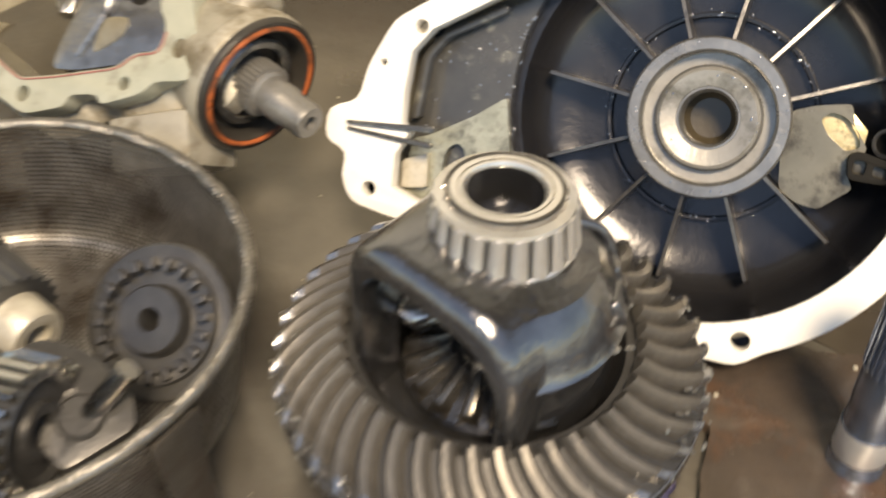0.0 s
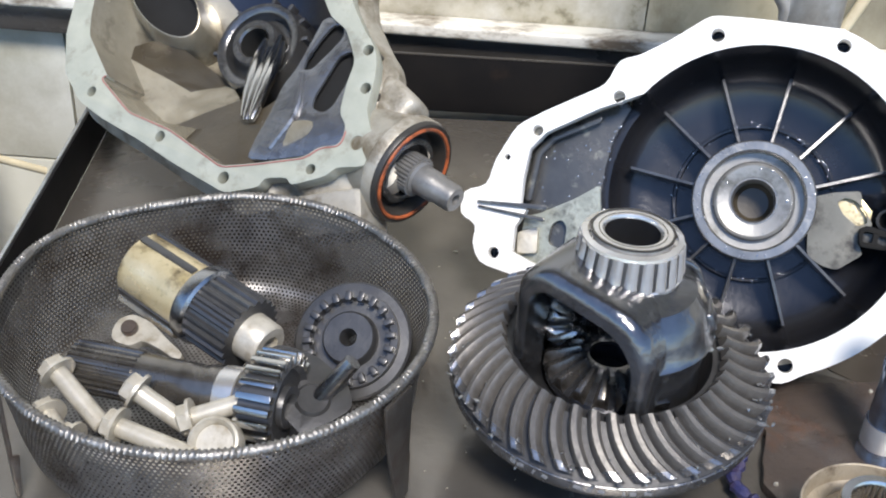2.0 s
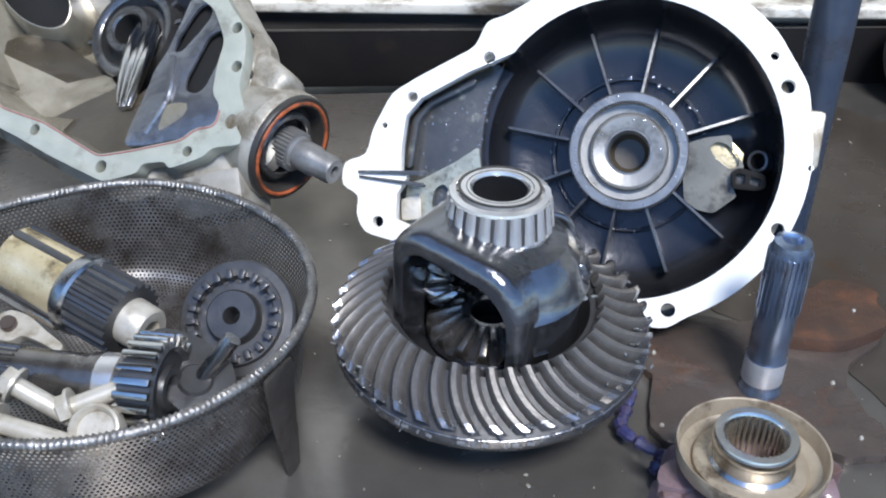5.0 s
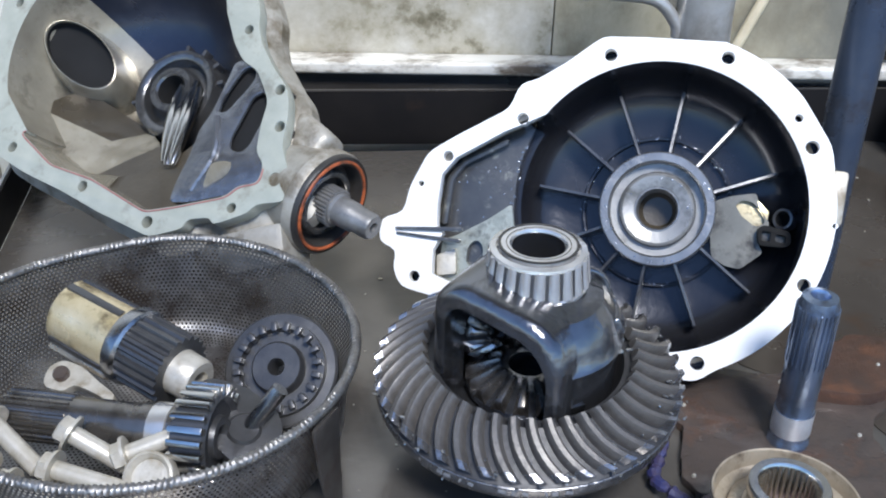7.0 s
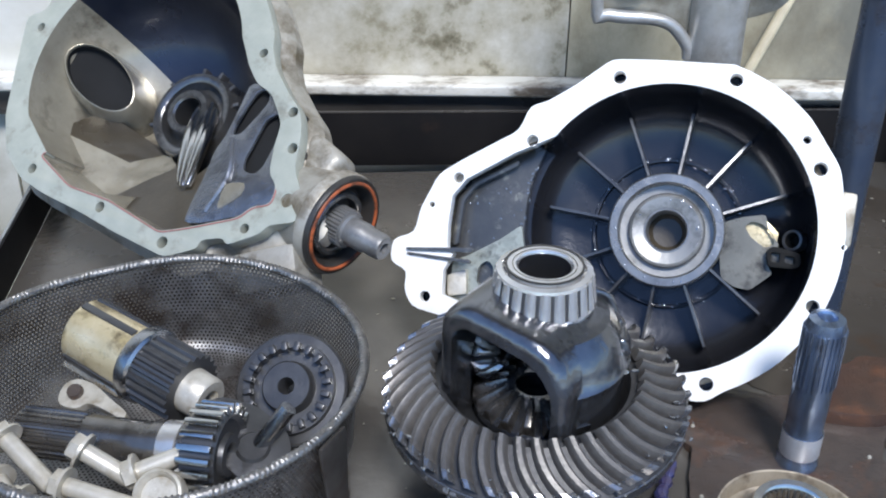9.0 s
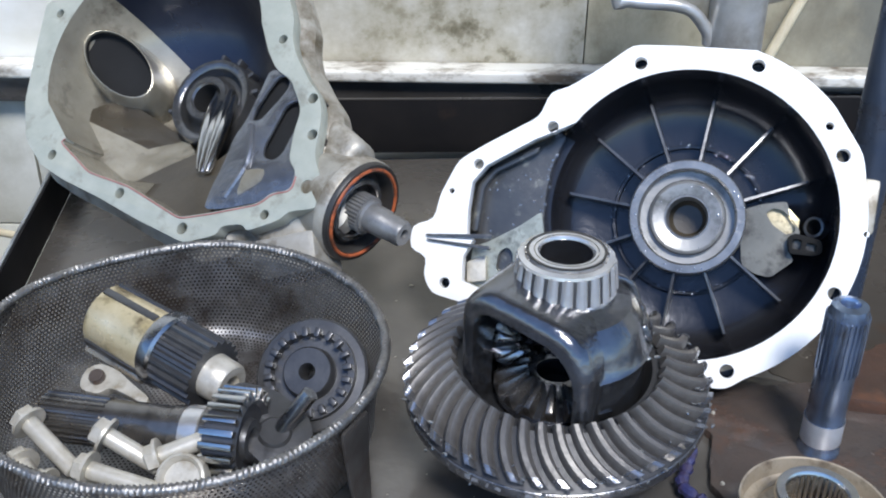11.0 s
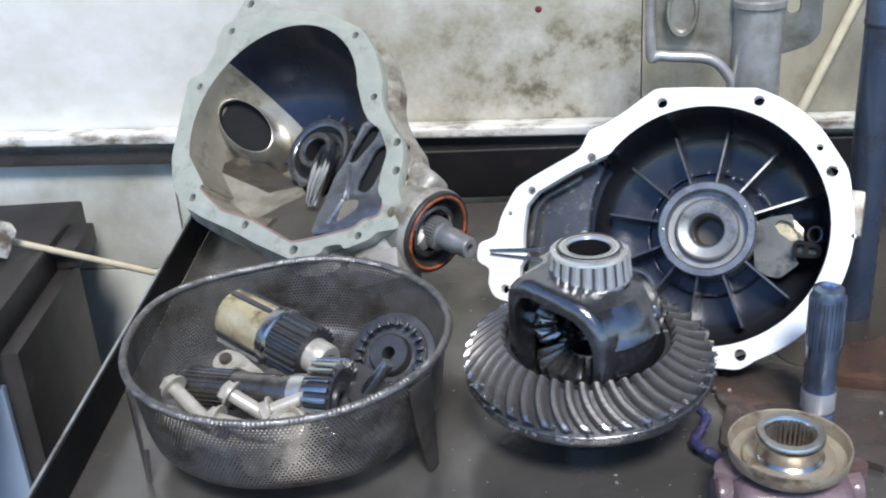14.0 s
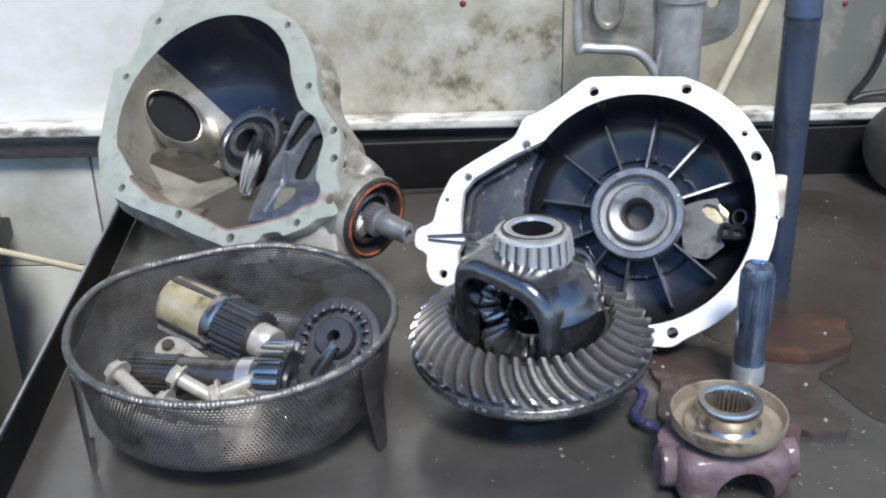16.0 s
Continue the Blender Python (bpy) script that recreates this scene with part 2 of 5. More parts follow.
M_YOKE = surf("purplish_rusty_casting", (0.20, 0.135, 0.145), (0.11, 0.075, 0.083), 0.55, 0.1, 35, 0.5, 0.15, dirt=(0.10, 0.055, 0.04), dirt_amount=0.45, dirt_scale=30, coat=0.35, lumps=0.6)
M_BRASSY = surf("yellowed_zinc", (0.50, 0.44, 0.34), (0.34, 0.30, 0.235), 0.28, 0.75, 50, 0.1, coat=0.2, dirt=(0.13, 0.10, 0.07), dirt_amount=0.3, dirt_scale=40)
M_CUP = surf("brown_stained_cup", (0.54, 0.47, 0.36), (0.35, 0.29, 0.21), 0.4, 0.5, 35, 0.2, 0.14, dirt=(0.10, 0.07, 0.045), dirt_amount=0.45, dirt_scale=28, lumps=0.1)
M_CREAM = surf("oiled_cream_metal", (0.66, 0.57, 0.37), (0.46, 0.37, 0.19), 0.3, 0.4, 40, 0.15, dirt=(0.13, 0.10, 0.055), dirt_amount=0.42, dirt_scale=45, coat=0.3, lumps=0.15)
M_BOLT = surf("zinc_bolts", (0.58, 0.55, 0.48), (0.42, 0.39, 0.32), 0.4, 0.35, 70, 0.15, dirt=(0.22, 0.17, 0.10), dirt_amount=0.45, dirt_scale=60, soft=0.3)
M_DARK = surf("dark_oxide_steel", (0.07, 0.07, 0.074), (0.11, 0.11, 0.11), 0.36, 0.65, 50, 0.12, coat=0.2)
M_PIPE = surf("blue_grey_pipe", (0.060, 0.082, 0.13), (0.095, 0.115, 0.155), 0.28, 0.6, 25, 0.1, dirt=(0.06, 0.045, 0.035), dirt_amount=0.35)
M_CABINET = surf("black_bin_metal", (0.030, 0.026, 0.024), (0.045, 0.039, 0.036), 0.45, 0.2, 20, 0.1, dirt=(0.08, 0.075, 0.07), dirt_amount=0.2)
M_BINFRONT = surf("pale_blue_panel", (0.33, 0.41, 0.52), (0.25, 0.32, 0.42), 0.35, 0.0, 8, 0.06, dirt=(0.10, 0.11, 0.12), dirt_amount=0.35, dirt_scale=7)
M_PALE = surf("pale_rod", (0.72, 0.64, 0.45), (0.55, 0.48, 0.33), 0.45, 0, 40, 0.1)
M_BLUE = surf("blue_oily_cloth", (0.03, 0.04, 0.15), (0.05, 0.035, 0.06), 0.35, 0, 90, 0.6, coat=0.4, lumps=0.6)
M_CABLE = surf("black_cable", (0.015, 0.015, 0.015), None, 0.5)
M_GREYBODY = surf("grey_casting", (0.17, 0.16, 0.145), (0.09, 0.083, 0.075), 0.4, 0.3, 30, 0.25)
M_GROUND = surf("concrete_ground", (0.30, 0.28, 0.25), (0.22, 0.21, 0.19), 0.8, 0, 3, 0.2, dirt=(0.1, 0.09, 0.08), dirt_amount=0.3, dirt_scale=1.5)
M_RED = surf("red_paint_spot", (0.20, 0.03, 0.03), None, 0.6)
M_STRUT = surf("pale_cast_strut", (0.60, 0.60, 0.585), (0.43, 0.42, 0.39), 0.34, 0.55, 26, 0.1, dirt=(0.19, 0.165, 0.12), dirt_amount=0.48, soft=0.25)
M_GLINTBAR = surf("pale_glint_bars", (0.34, 0.35, 0.37), (0.14, 0.14, 0.145), 0.45, 0.2, 500, 0.1)
M_BRACKET = surf("dirty_cast_bracket", (0.40, 0.385, 0.33), (0.27, 0.255, 0.205), 0.42, 0.4, 30, 0.15, dirt=(0.14, 0.12, 0.08), dirt_amount=0.5, dirt_scale=22, soft=0.25)
M_FLAKE = surf("metal_flakes", (0.6, 0.58, 0.5), (0.45, 0.4, 0.3), 0.4, 0.6, 100, 0.0)


def mesh_sheet():
    """Perforated steel: round holes on a staggered grid of the UV map (metres)."""
    m = surf("perforated_steel", (0.30, 0.292, 0.285), (0.18, 0.175, 0.17), 0.36, 0.8, 60, 0.0, dirt=(0.075, 0.058, 0.047), dirt_amount=0.45, dirt_scale=14)
    nt = m.node_tree
    uv = nt.nodes.new("ShaderNodeUVMap")
    pitch = 0.0034

    def grid(off):
        a = nt.nodes.new("ShaderNodeVectorMath")
        a.operation = "MULTIPLY_ADD"
        a.inputs[1].default_value = (1 / pitch, 1 / (pitch * 1.732), 0)
        a.inputs[2].default_value = (off, off, 0)
        nt.links.new(uv.outputs[0], a.inputs[0])
        f = nt.nodes.new("ShaderNodeVectorMath")
        f.operation = "FRACTION"
        nt.links.new(a.outputs[0], f.inputs[0])
        s = nt.nodes.new("ShaderNodeVectorMath")
        s.operation = "MULTIPLY_ADD"
        s.inputs[1].default_value = (1, 1.732, 0)
        s.inputs[2].default_value = (-0.5, -0.866, 0)
        nt.links.new(f.outputs[0], s.inputs[0])
        ln = nt.nodes.new("ShaderNodeVectorMath")
        ln.operation = "LENGTH"
        nt.links.new(s.outputs[0], ln.inputs[0])
        return ln.outputs["Value"]

    mn = nt.nodes.new("ShaderNodeMath")
    mn.operation = "MINIMUM"
    nt.links.new(grid(0.0), mn.inputs[0])
    nt.links.new(grid(0.5), mn.inputs[1])
    gt = nt.nodes.new("ShaderNodeMath")
    gt.operation = "GREATER_THAN"
    gt.inputs[1].default_value = 0.27
    nt.links.new(mn.outputs[0], gt.inputs[0])
    nt.links.new(gt.outputs[0], nt.nodes["Principled BSDF"].inputs["Alpha"])
    return m


M_MESH = mesh_sheet()
M_LEG = surf("oily_brown_steel", (0.13, 0.12, 0.11), (0.07, 0.063, 0.056), 0.36, 0.6, 30, 0.12, 0.12, dirt=(0.06, 0.04, 0.03), dirt_amount=0.4, dirt_scale=25)


# ---- mesh tools ----
def thing(name, m, label, category, group=""):
    ob = new(name)
    ob.empty_display_size = 0.02
    ob.matrix_basis = m
    return tagged(ob, label, category, group)


def finish(bm, smooth=40):
    bmesh.ops.recalc_face_normals(bm, faces=bm.faces)
    if not smooth and bm.calc_volume(signed=True) < 0:
        bmesh.ops.reverse_faces(bm, faces=bm.faces)
    me = bpy.data.meshes.new("m")
    bm.to_mesh(me)
    bm.free()
    if smooth:
        for p in me.polygons:
            p.use_smooth = True
        me.set_sharp_from_angle(angle=radians(smooth))
    return me


def part(name, bm, material, parent=None, label="", m=None, smooth=40):
    me = bm if isinstance(bm, bpy.types.Mesh) else finish(bm, smooth)
    me.name = name
    if not me.materials:
        me.materials.append(material)
    ob = new(name, me)
    if parent:
        ob.parent = parent
    if m is not None:
        ob.matrix_basis = m
    return tagged(ob, label)


def rev(profile, segs=48, closed=False, wobble=None):
    """Turns (radius, height) pairs round z; closed joins the last to the first."""
    bm = bmesh.new()
    rings = []
    for r, z in profile:
        if r < 1e-6:
            rings.append([bm.verts.new((0, 0, z))])
        else:
            rings.append([bm.verts.new((r * math.cos(2 * math.pi * k / segs), r * math.sin(2 * math.pi * k / segs), z)) for k in range(segs)])
    pairs = list(zip(rings, rings[1:])) + ([(rings[-1], rings[0])] if closed else [])
    for a, c in pairs:
        for k in range(segs):
            j = (k + 1) % segs
            if len(a) == 1 and len(c) == 1:
                continue
            if len(a) == 1:
                bm.faces.new((a[0], c[k], c[j]))
            elif len(c) == 1:
                bm.faces.new((a[k], a[j], c[0]))
            else:
                bm.faces.new((a[k], a[j], c[j], c[k]))
    return bm


def box(sx, sy, sz, bevel=0.002, m=None, segs=2):
    bm = bmesh.new()
    bmesh.ops.create_cube(bm, size=1, matrix=(m or Matrix()) @ Matrix.Diagonal((sx, sy, sz, 1)))
    if bevel:
        bmesh.ops.bevel(bm, geom=bm.edges[:], offset=bevel, segments=segs, affect="EDGES", profile=0.6)
    return bm


def tube(points, radius, segs=10, taper=None):
    """A round bar along a chain of points."""
    bm = bmesh.new()
    pts = [Vector(p) for p in points]
    rings = []
    up = Vector((0.31, 0.17, 0.93)).normalized()
    for i, p in enumerate(pts):
        d = (pts[min(i + 1, len(pts) - 1)] - pts[max(i - 1, 0)]).normalized()
        a = d.cross(up).normalized()
        c = a.cross(d)
        r = radius if taper is None else radius * taper[i]
        rings.append([bm.verts.new(p + r * (math.cos(2 * math.pi * k / segs) * a + math.sin(2 * math.pi * k / segs) * c)) for k in range(segs)])
    for a, c in zip(rings, rings[1:]):
        for k in range(segs):
            bm.faces.new((a[k], a[(k + 1) % segs], c[(k + 1) % segs], c[k]))
    bm.faces.new(rings[0])
    bm.faces.new(rings[-1])
    return bm


def smooth_line(points, n=6):
    """Catmull-Rom through the points."""
    p = [Vector(q) for q in points]
    p = [2 * p[0] - p[1]] + p + [2 * p[-1] - p[-2]]
    out = []
    for i in range(1, len(p) - 2):
        for k in range(n):
            t = k / n
            out.append(0.5 * (2 * p[i] + (p[i + 1] - p[i - 1]) * t + (2 * p[i - 1] - 5 * p[i] + 4 * p[i + 1] - p[i + 2]) * t * t
                              + (3 * p[i] - p[i - 1] - 3 * p[i + 1] + p[i + 2]) * t ** 3))
    return out + [p[-2]]


def arc(cx, cy, r, a0, a1, n=24):
    return [(cx + r * math.cos(radians(a0 + (a1 - a0) * k / n)), cy + r * math.sin(radians(a0 + (a1 - a0) * k / n))) for k in range(n + 1)]


def bake(ob):
    dg = bpy.context.evaluated_depsgraph_get()
    dg.update()
    me = bpy.data.meshes.new_from_object(ob.evaluated_get(dg))
    return me


def plate(outer, holes=(), depth=0.01, bevel=0.0008):
    """A flat plate with holes: outlines in metres; its top face lies at z = 0."""
    cu = bpy.data.curves.new("c", "CURVE")
    cu.dimensions, cu.fill_mode = "2D", "BOTH"
    cu.extrude = depth / 2
    for line in (outer, *holes):
        s = cu.splines.new("POLY")
        s.points.add(len(line) - 1)
        for q, (x, y) in zip(s.points, line):
            q.co = (x, y, 0, 1)
        s.use_cyclic_u = True
    ob = new("tmp", cu)
    me = bake(ob)
    bpy.data.objects.remove(ob)
    bpy.data.curves.remove(cu)
    for vert in me.vertices:
        vert.co.z -= depth / 2
    bm = bmesh.new()
    bm.from_mesh(me)
    bpy.data.meshes.remove(me)
    bmesh.ops.remove_doubles(bm, verts=bm.verts, dist=1e-6)
    if bevel:
        rim = [e for e in bm.edges if len(e.link_faces) == 2 and abs(abs(e.link_faces[0].normal.z) - abs(e.link_faces[1].normal.z)) > 0.5]
        bmesh.ops.bevel(bm, geom=rim, offset=bevel, segments=2, affect="EDGES", profile=0.6, clamp_overlap=True)
    return bm


def prism(outline, depth, bevel=0.0, segs=3):
    """A solid of the outline from z = 0 down to -depth."""
    bm = bmesh.new()
    hi = [bm.verts.new((x, y, 0)) for x, y in outline]
    lo = [bm.verts.new((x, y, -depth)) for x, y in outline]
    bm.faces.new(hi)
    bm.faces.new(lo[::-1])
    n = len(hi)
    for k in range(n):
        bm.faces.new((hi[k], lo[k], lo[(k + 1) % n], hi[(k + 1) % n]))
    bmesh.ops.recalc_face_normals(bm, faces=bm.faces)
    if bevel:
        rim = [e for e in bm.edges if abs(e.verts[0].co.z) < 1e-6 and abs(e.verts[1].co.z) < 1e-6]
        bmesh.ops.bevel(bm, geom=rim, offset=bevel, segments=segs, affect="EDGES", profile=0.5)
    return bm


def cut(base, tools, op="DIFFERENCE"):
    """Joins or cuts bmeshes with each other; returns a mesh."""
    a = new("tmp", finish(base, 0))
    made = []
    for i, t in enumerate(tools):
        o = new("tmp_tool", finish(t, 0))
        md = a.modifiers.new("b%d" % i, "BOOLEAN")
        md.object, md.operation, md.solver = o, op if isinstance(op, str) else op[i], "MANIFOLD"
        made.append(o)
    me = bake(a)
    for o in (a, *made):
        bpy.data.objects.remove(o)
    for p in me.polygons:
        p.use_smooth = True
    me.set_sharp_from_angle(angle=radians(32))
    me.materials.clear()
    return me


def moved(bm, m):
    bm.transform(m)
    return bm


def merged(*bms):
    out = bmesh.new()
    for b in bms:
        me = bpy.data.meshes.new("t")
        b.to_mesh(me)
        b.free()
        out.from_mesh(me)
        bpy.data.meshes.remove(me)
    return out


def axes(o, u, v, n):
    m = Matrix((u, v, n)).transposed().to_4x4()
    m.translation = o
    return m


def along(p, q, spin=0.0):
    """A pose at p whose z axis points to q."""
    d = (Vector(q) - Vector(p)).normalized()
    return Matrix.Translation(p) @ d.to_track_quat("Z", "Y").to_matrix().to_4x4() @ pose(0, 0, 0, 0, 0, spin)


def spline_ring(r_out, r_in, h, n, z0=0.0, inner=False):
    """A toothed cylinder wall (outer splines) or sleeve bore (inner splines)."""
    bm = bmesh.new()
    pts = []
    for k in range(n):
        for f, r in ((0.0, r_in), (0.3, r_in), (0.5, r_out), (0.8, r_out)):
            a = 2 * math.pi * (k + f) / n
            pts.append((r * math.cos(a), r * math.sin(a)))
    lo = [bm.verts.new((x, y, z0)) for x, y in pts]
    hi = [bm.verts.new((x, y, z0 + h)) for x, y in pts]
    for k in range(len(pts)):
        j = (k + 1) % len(pts)
        bm.faces.new((lo[k], lo[j], hi[j], hi[k]))
    if not inner:
        bm.faces.new(lo[::-1])
        bm.faces.new(hi)
    return bm


# ---- the tray, the wall and the ground ----
LIP_X, BACK_Y, WALL_YAW = -0.413, 0.90, -4.5
WALL = pose(0, 0.972, 0, 0, 0, WALL_YAW)


def sheet(x0, x1, y0, y1, z, step, wave=0.0):
    bm = bmesh.new()
    nx, ny = max(1, int((x1 - x0) / step)), max(1, int((y1 - y0) / step))
    vs = [[bm.verts.new((x0 + (x1 - x0) * i / nx, y0 + (y1 - y0) * j / ny, z + wave * noise.noise((i * step * 6, j * step * 6, 3.3)))) for j in range(ny + 1)] for i in range(nx + 1)]
    for i in range(nx):
        for j in range(ny):
            bm.faces.new((vs[i][j], vs[i + 1][j], vs[i + 1][j + 1], vs[i][j + 1]))
    return bm


ground = part("ground", sheet(-60, 60, -60, 60, -0.86, 10), M_GROUND)
tagged(ground, "grey concrete ground of the yard", "ground", kind="structure")
bench_top = part("bench_top", sheet(LIP_X, 1.3, -0.9, BACK_Y, 0, 0.03, 0.0006), M_TRAY)
tagged(bench_top, "dark oily steel bench top with rust-brown stains", "bench top", kind="structure")
bench_body = part("bench_body", box(1.7, 1.7, 0.8, 0.01, pose(LIP_X + 0.87, 0.03, -0.425)), M_LIP)
tagged(bench_body, "dark steel underframe of the workbench", "bench", kind="structure")
lip_back = part("bench_lip_back", box(1.75, 0.004, 0.066, 0.0012, pose(LIP_X + 0.87, BACK_Y + 0.002, 0.033) @ pose(0, 0, 0, 0, 0, -2.0)), M_LIP)
tagged(lip_back, "black steel upstand at the back of the bench", "upstand", kind="structure")
lip_left = part("bench_lip_left", box(0.004, 1.8, 0.046, 0.0012, pose(LIP_X - 0.002, 0.0, 0.023)), M_LIP)
tagged(lip_left, "black steel upstand along the side of the bench", "upstand", kind="structure")
edge_left = part("bench_edge_trim", box(0.003, 1.8, 0.002, 0.0006, pose(LIP_X - 0.0035, 0.0, 0.0465)), M_EDGE)
tagged(edge_left, "worn grey painted edge of the bench", "trim", kind="structure")
# strip lighter than the upstand, added for the highlight on its top edge
edge_back = part("bench_edge_highlight_back", box(1.75, 0.003, 0.002, 0.0006, pose(LIP_X + 0.87, BACK_Y + 0.0005, 0.0668) @ pose(0, 0, 0, 0, 0, -2.0)), M_LOWRAIL)
tagged(edge_back, "thin strip added for the highlight along the back upstand", "trim", kind="structure")
wall = part("wall_back", box(8.0, 0.12, 4.0, 0, WALL @ pose(1.2, 0.068, 1.1)), M_GROUT)
tagged(wall, "grout-coloured wall behind stained panels", "wall", kind="structure")
# unseen canopy, added so that the metal reflects something dark overhead
added_roof = part("ceiling", box(9.0, 1.0, 0.08, 0.005, WALL @ pose(0, -0.46, 2.4)), M_ADDEDROOF)
tagged(added_roof, "unseen dark canopy added over the bench to shape reflections", "ceiling", kind="structure")
rail = part("wall_rail", moved(box(6.0, 0.034, 0.0145, 0.004, None, 3), WALL @ pose(1.0, -0.019, 0.0838)), M_RAIL)
tagged(rail, "chipped white rail fixed along the wall", "rail", kind="structure")
rail_low = part("wall_rail_lower", moved(box(6.0, 0.02, 0.03, 0.003), WALL @ pose(1.0, -0.012, 0.0575)), M_LOWRAIL)
tagged(rail_low, "dirty grey strip under the wall rail", "rail", kind="structure")

# ---- the differential: ring gear, case, bearing ----
GEAR_N = 41
diff = thing("differential", pose(0.034, 0.383, 0, 0, 0, 0), "black oiled differential with a grey spiral ring gear and roller bearing", "differential")
GEAR_TILT = pose(0, 0, 0.076, 4.5, -1.5, 0)


def ring_gear_body():
    return rev([(0.058, -0.022), (0.090, -0.0245), (0.0985, -0.0232), (0.1045, -0.0185), (0.1062, -0.0130), (0.1062, -0.0082), (0.0745, 0.0135), (0.0735, 0.012), (0.066, 0.012), (0.064, 0.004), (0.060, -0.002)], 96, True)


def tooth_mesh():
    """One curved tooth on the face cone, from the inner end to the outer one."""
    bm = bmesh.new()
    rows = []
    n = 8
    for i in range(n + 1):
        f = i / n
        r = 0.0745 + 0.0342 * f
        ang = -math.pi / 2 + 0.06 * f + 0.15 * f * f
        z_tip = 0.0222 * (1 - f)
        base = 0.0105 * (0.72 + 0.28 * f)
        w_tip, w_root = 0.0040 + 0.0018 * f, 0.0078 + 0.0042 * f
        rad, tan = Vector((math.cos(ang), math.sin(ang), 0)), Vector((-math.sin(ang), math.cos(ang), 0))
        nrm = (Vector((0, 0, 1)) * 0.83 + rad * 0.55).normalized()
        tip = rad * r + Vector((0, 0, z_tip))
        root = tip - nrm * base
        rows.append([bm.verts.new(root - tan * w_root / 2), bm.verts.new(tip - nrm * 0.0022 - tan * w_tip * 0.72), bm.verts.new(tip - tan * w_tip * 0.36),
                     bm.verts.new(tip + tan * w_tip * 0.36), bm.verts.new(tip - nrm * 0.0022 + tan * w_tip * 0.72), bm.verts.new(root + tan * w_root / 2)])
    for a, c in zip(rows, rows[1:]):
        for k in range(5):
            bm.faces.new((a[k], a[k + 1], c[k + 1], c[k]))
    bm.faces.new(rows[0])
    heel = bm.faces.new(rows[-1])
    # the outer end of each tooth carries the painted highlight
    ends = set(rows[-1]) | set(rows[-2])
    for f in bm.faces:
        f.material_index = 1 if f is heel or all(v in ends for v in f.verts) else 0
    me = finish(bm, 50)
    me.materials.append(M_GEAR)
    me.materials.append(M_HEELGLINT)
    return me


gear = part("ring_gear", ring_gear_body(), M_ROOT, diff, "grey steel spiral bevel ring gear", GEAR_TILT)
part("back_band", rev([(0.1066, -0.0084), (0.1074, -0.0090), (0.1076, -0.0145), (0.1058, -0.0190), (0.1000, -0.0238), (0.0985, -0.0238), (0.1040, -0.0180)], 96, True), M_BANDLIT, gear, "wet back band of the ring gear, light and glints in its colour")
TOOTH = tooth_mesh()
for k in range(GEAR_N):
    part("tooth", TOOTH, M_GEAR, gear, m=pose(0, 0, 0, 0, 0, 360 / GEAR_N * k))
# irregular shiny glints on the back band, set as pale bars
for ang, ln, ht in ((-131, 0.004, 0.0035), (-128, 0.005, 0.003), (-123, 0.0015, 0.004), (-119, 0.004, 0.003), (-108, 0.005, 0.003), (-104, 0.002, 0.004), (-100, 0.004, 0.003), (-93, 0.0015, 0.004), (-90, 0.004, 0.0035), (-85, 0.005, 0.003)):
    part("glint_bar", box(ln, 0.0004, ht, 0.0002, pose(0, 0, 0, 0, 20 * math.sin(3 * ang), 0), 1), M_GLINTBAR, gear, "pale bar standing for a shiny glint", pose(0, 0, 0, 0, 0, ang) @ pose(0.1076, 0, -0.0122) @ pose(0, 0, 0, 0, 0, 90))
# carrier flange and lower hub that it stands on
part("carrier_hub", rev([(0, 0.0), (0.030, 0.0), (0.034, 0.004), (0.036, 0.028), (0.048, 0.034), (0.078, 0.040), (0.082, 0.044), (0.082, 0.052), (0.0, 0.06)], 64), M_CASE, diff)
WIN = pose(0, 0, 0, 0, 0, -39)


def arch(x0, x1, z0, z1, left, right, n=8, slope=0.0):
    """Outline of an arch with a corner radius on each side, its top sloping down to the second."""
    return [(x0, z0), (x1, z0)] + arc(x1 - right, z1 - right - slope, right, 0, 84, n) + arc(x0 + left, z1 - left, left, 84, 180, n)


case_body = rev([(0, 0.05), (0.0600, 0.05), (0.0600, 0.1075), (0.0628, 0.1085), (0.0632, 0.1105), (0.0612, 0.1125), (0.0590, 0.121), (0.0545, 0.133), (0.047, 0.1415), (0.036, 0.1445), (0.030, 0.1455), (0.029, 0.150), (0, 0.150)], 72)
frame_prism = moved(prism(arch(-0.049, 0.051, 0.052, 0.1590, 0.024, 0.040, 10, 0.006), 0.055, 0.0095, 4), WIN @ pose(0, -0.053, 0, 90, 0, 0))
window_prism = moved(prism(arch(-0.037, 0.0405, 0.0575, 0.1440, 0.014, 0.032, 10, 0.006), 0.155), WIN @ pose(0, -0.10, 0, 90, 0, 0))
inner = rev([(0, 0.06), (0.046, 0.06), (0.046, 0.108), (0.040, 0.131), (0, 0.133)], 48)
bore = rev([(0, 0.10), (0.0165, 0.10), (0.0165, 0.2), (0, 0.2)], 32)
case = part("case", cut(case_body, [frame_prism, window_prism, inner, bore], ["UNION", "DIFFERENCE", "DIFFERENCE", "DIFFERENCE"]), M_CASE, diff, "black oiled iron case with a window")
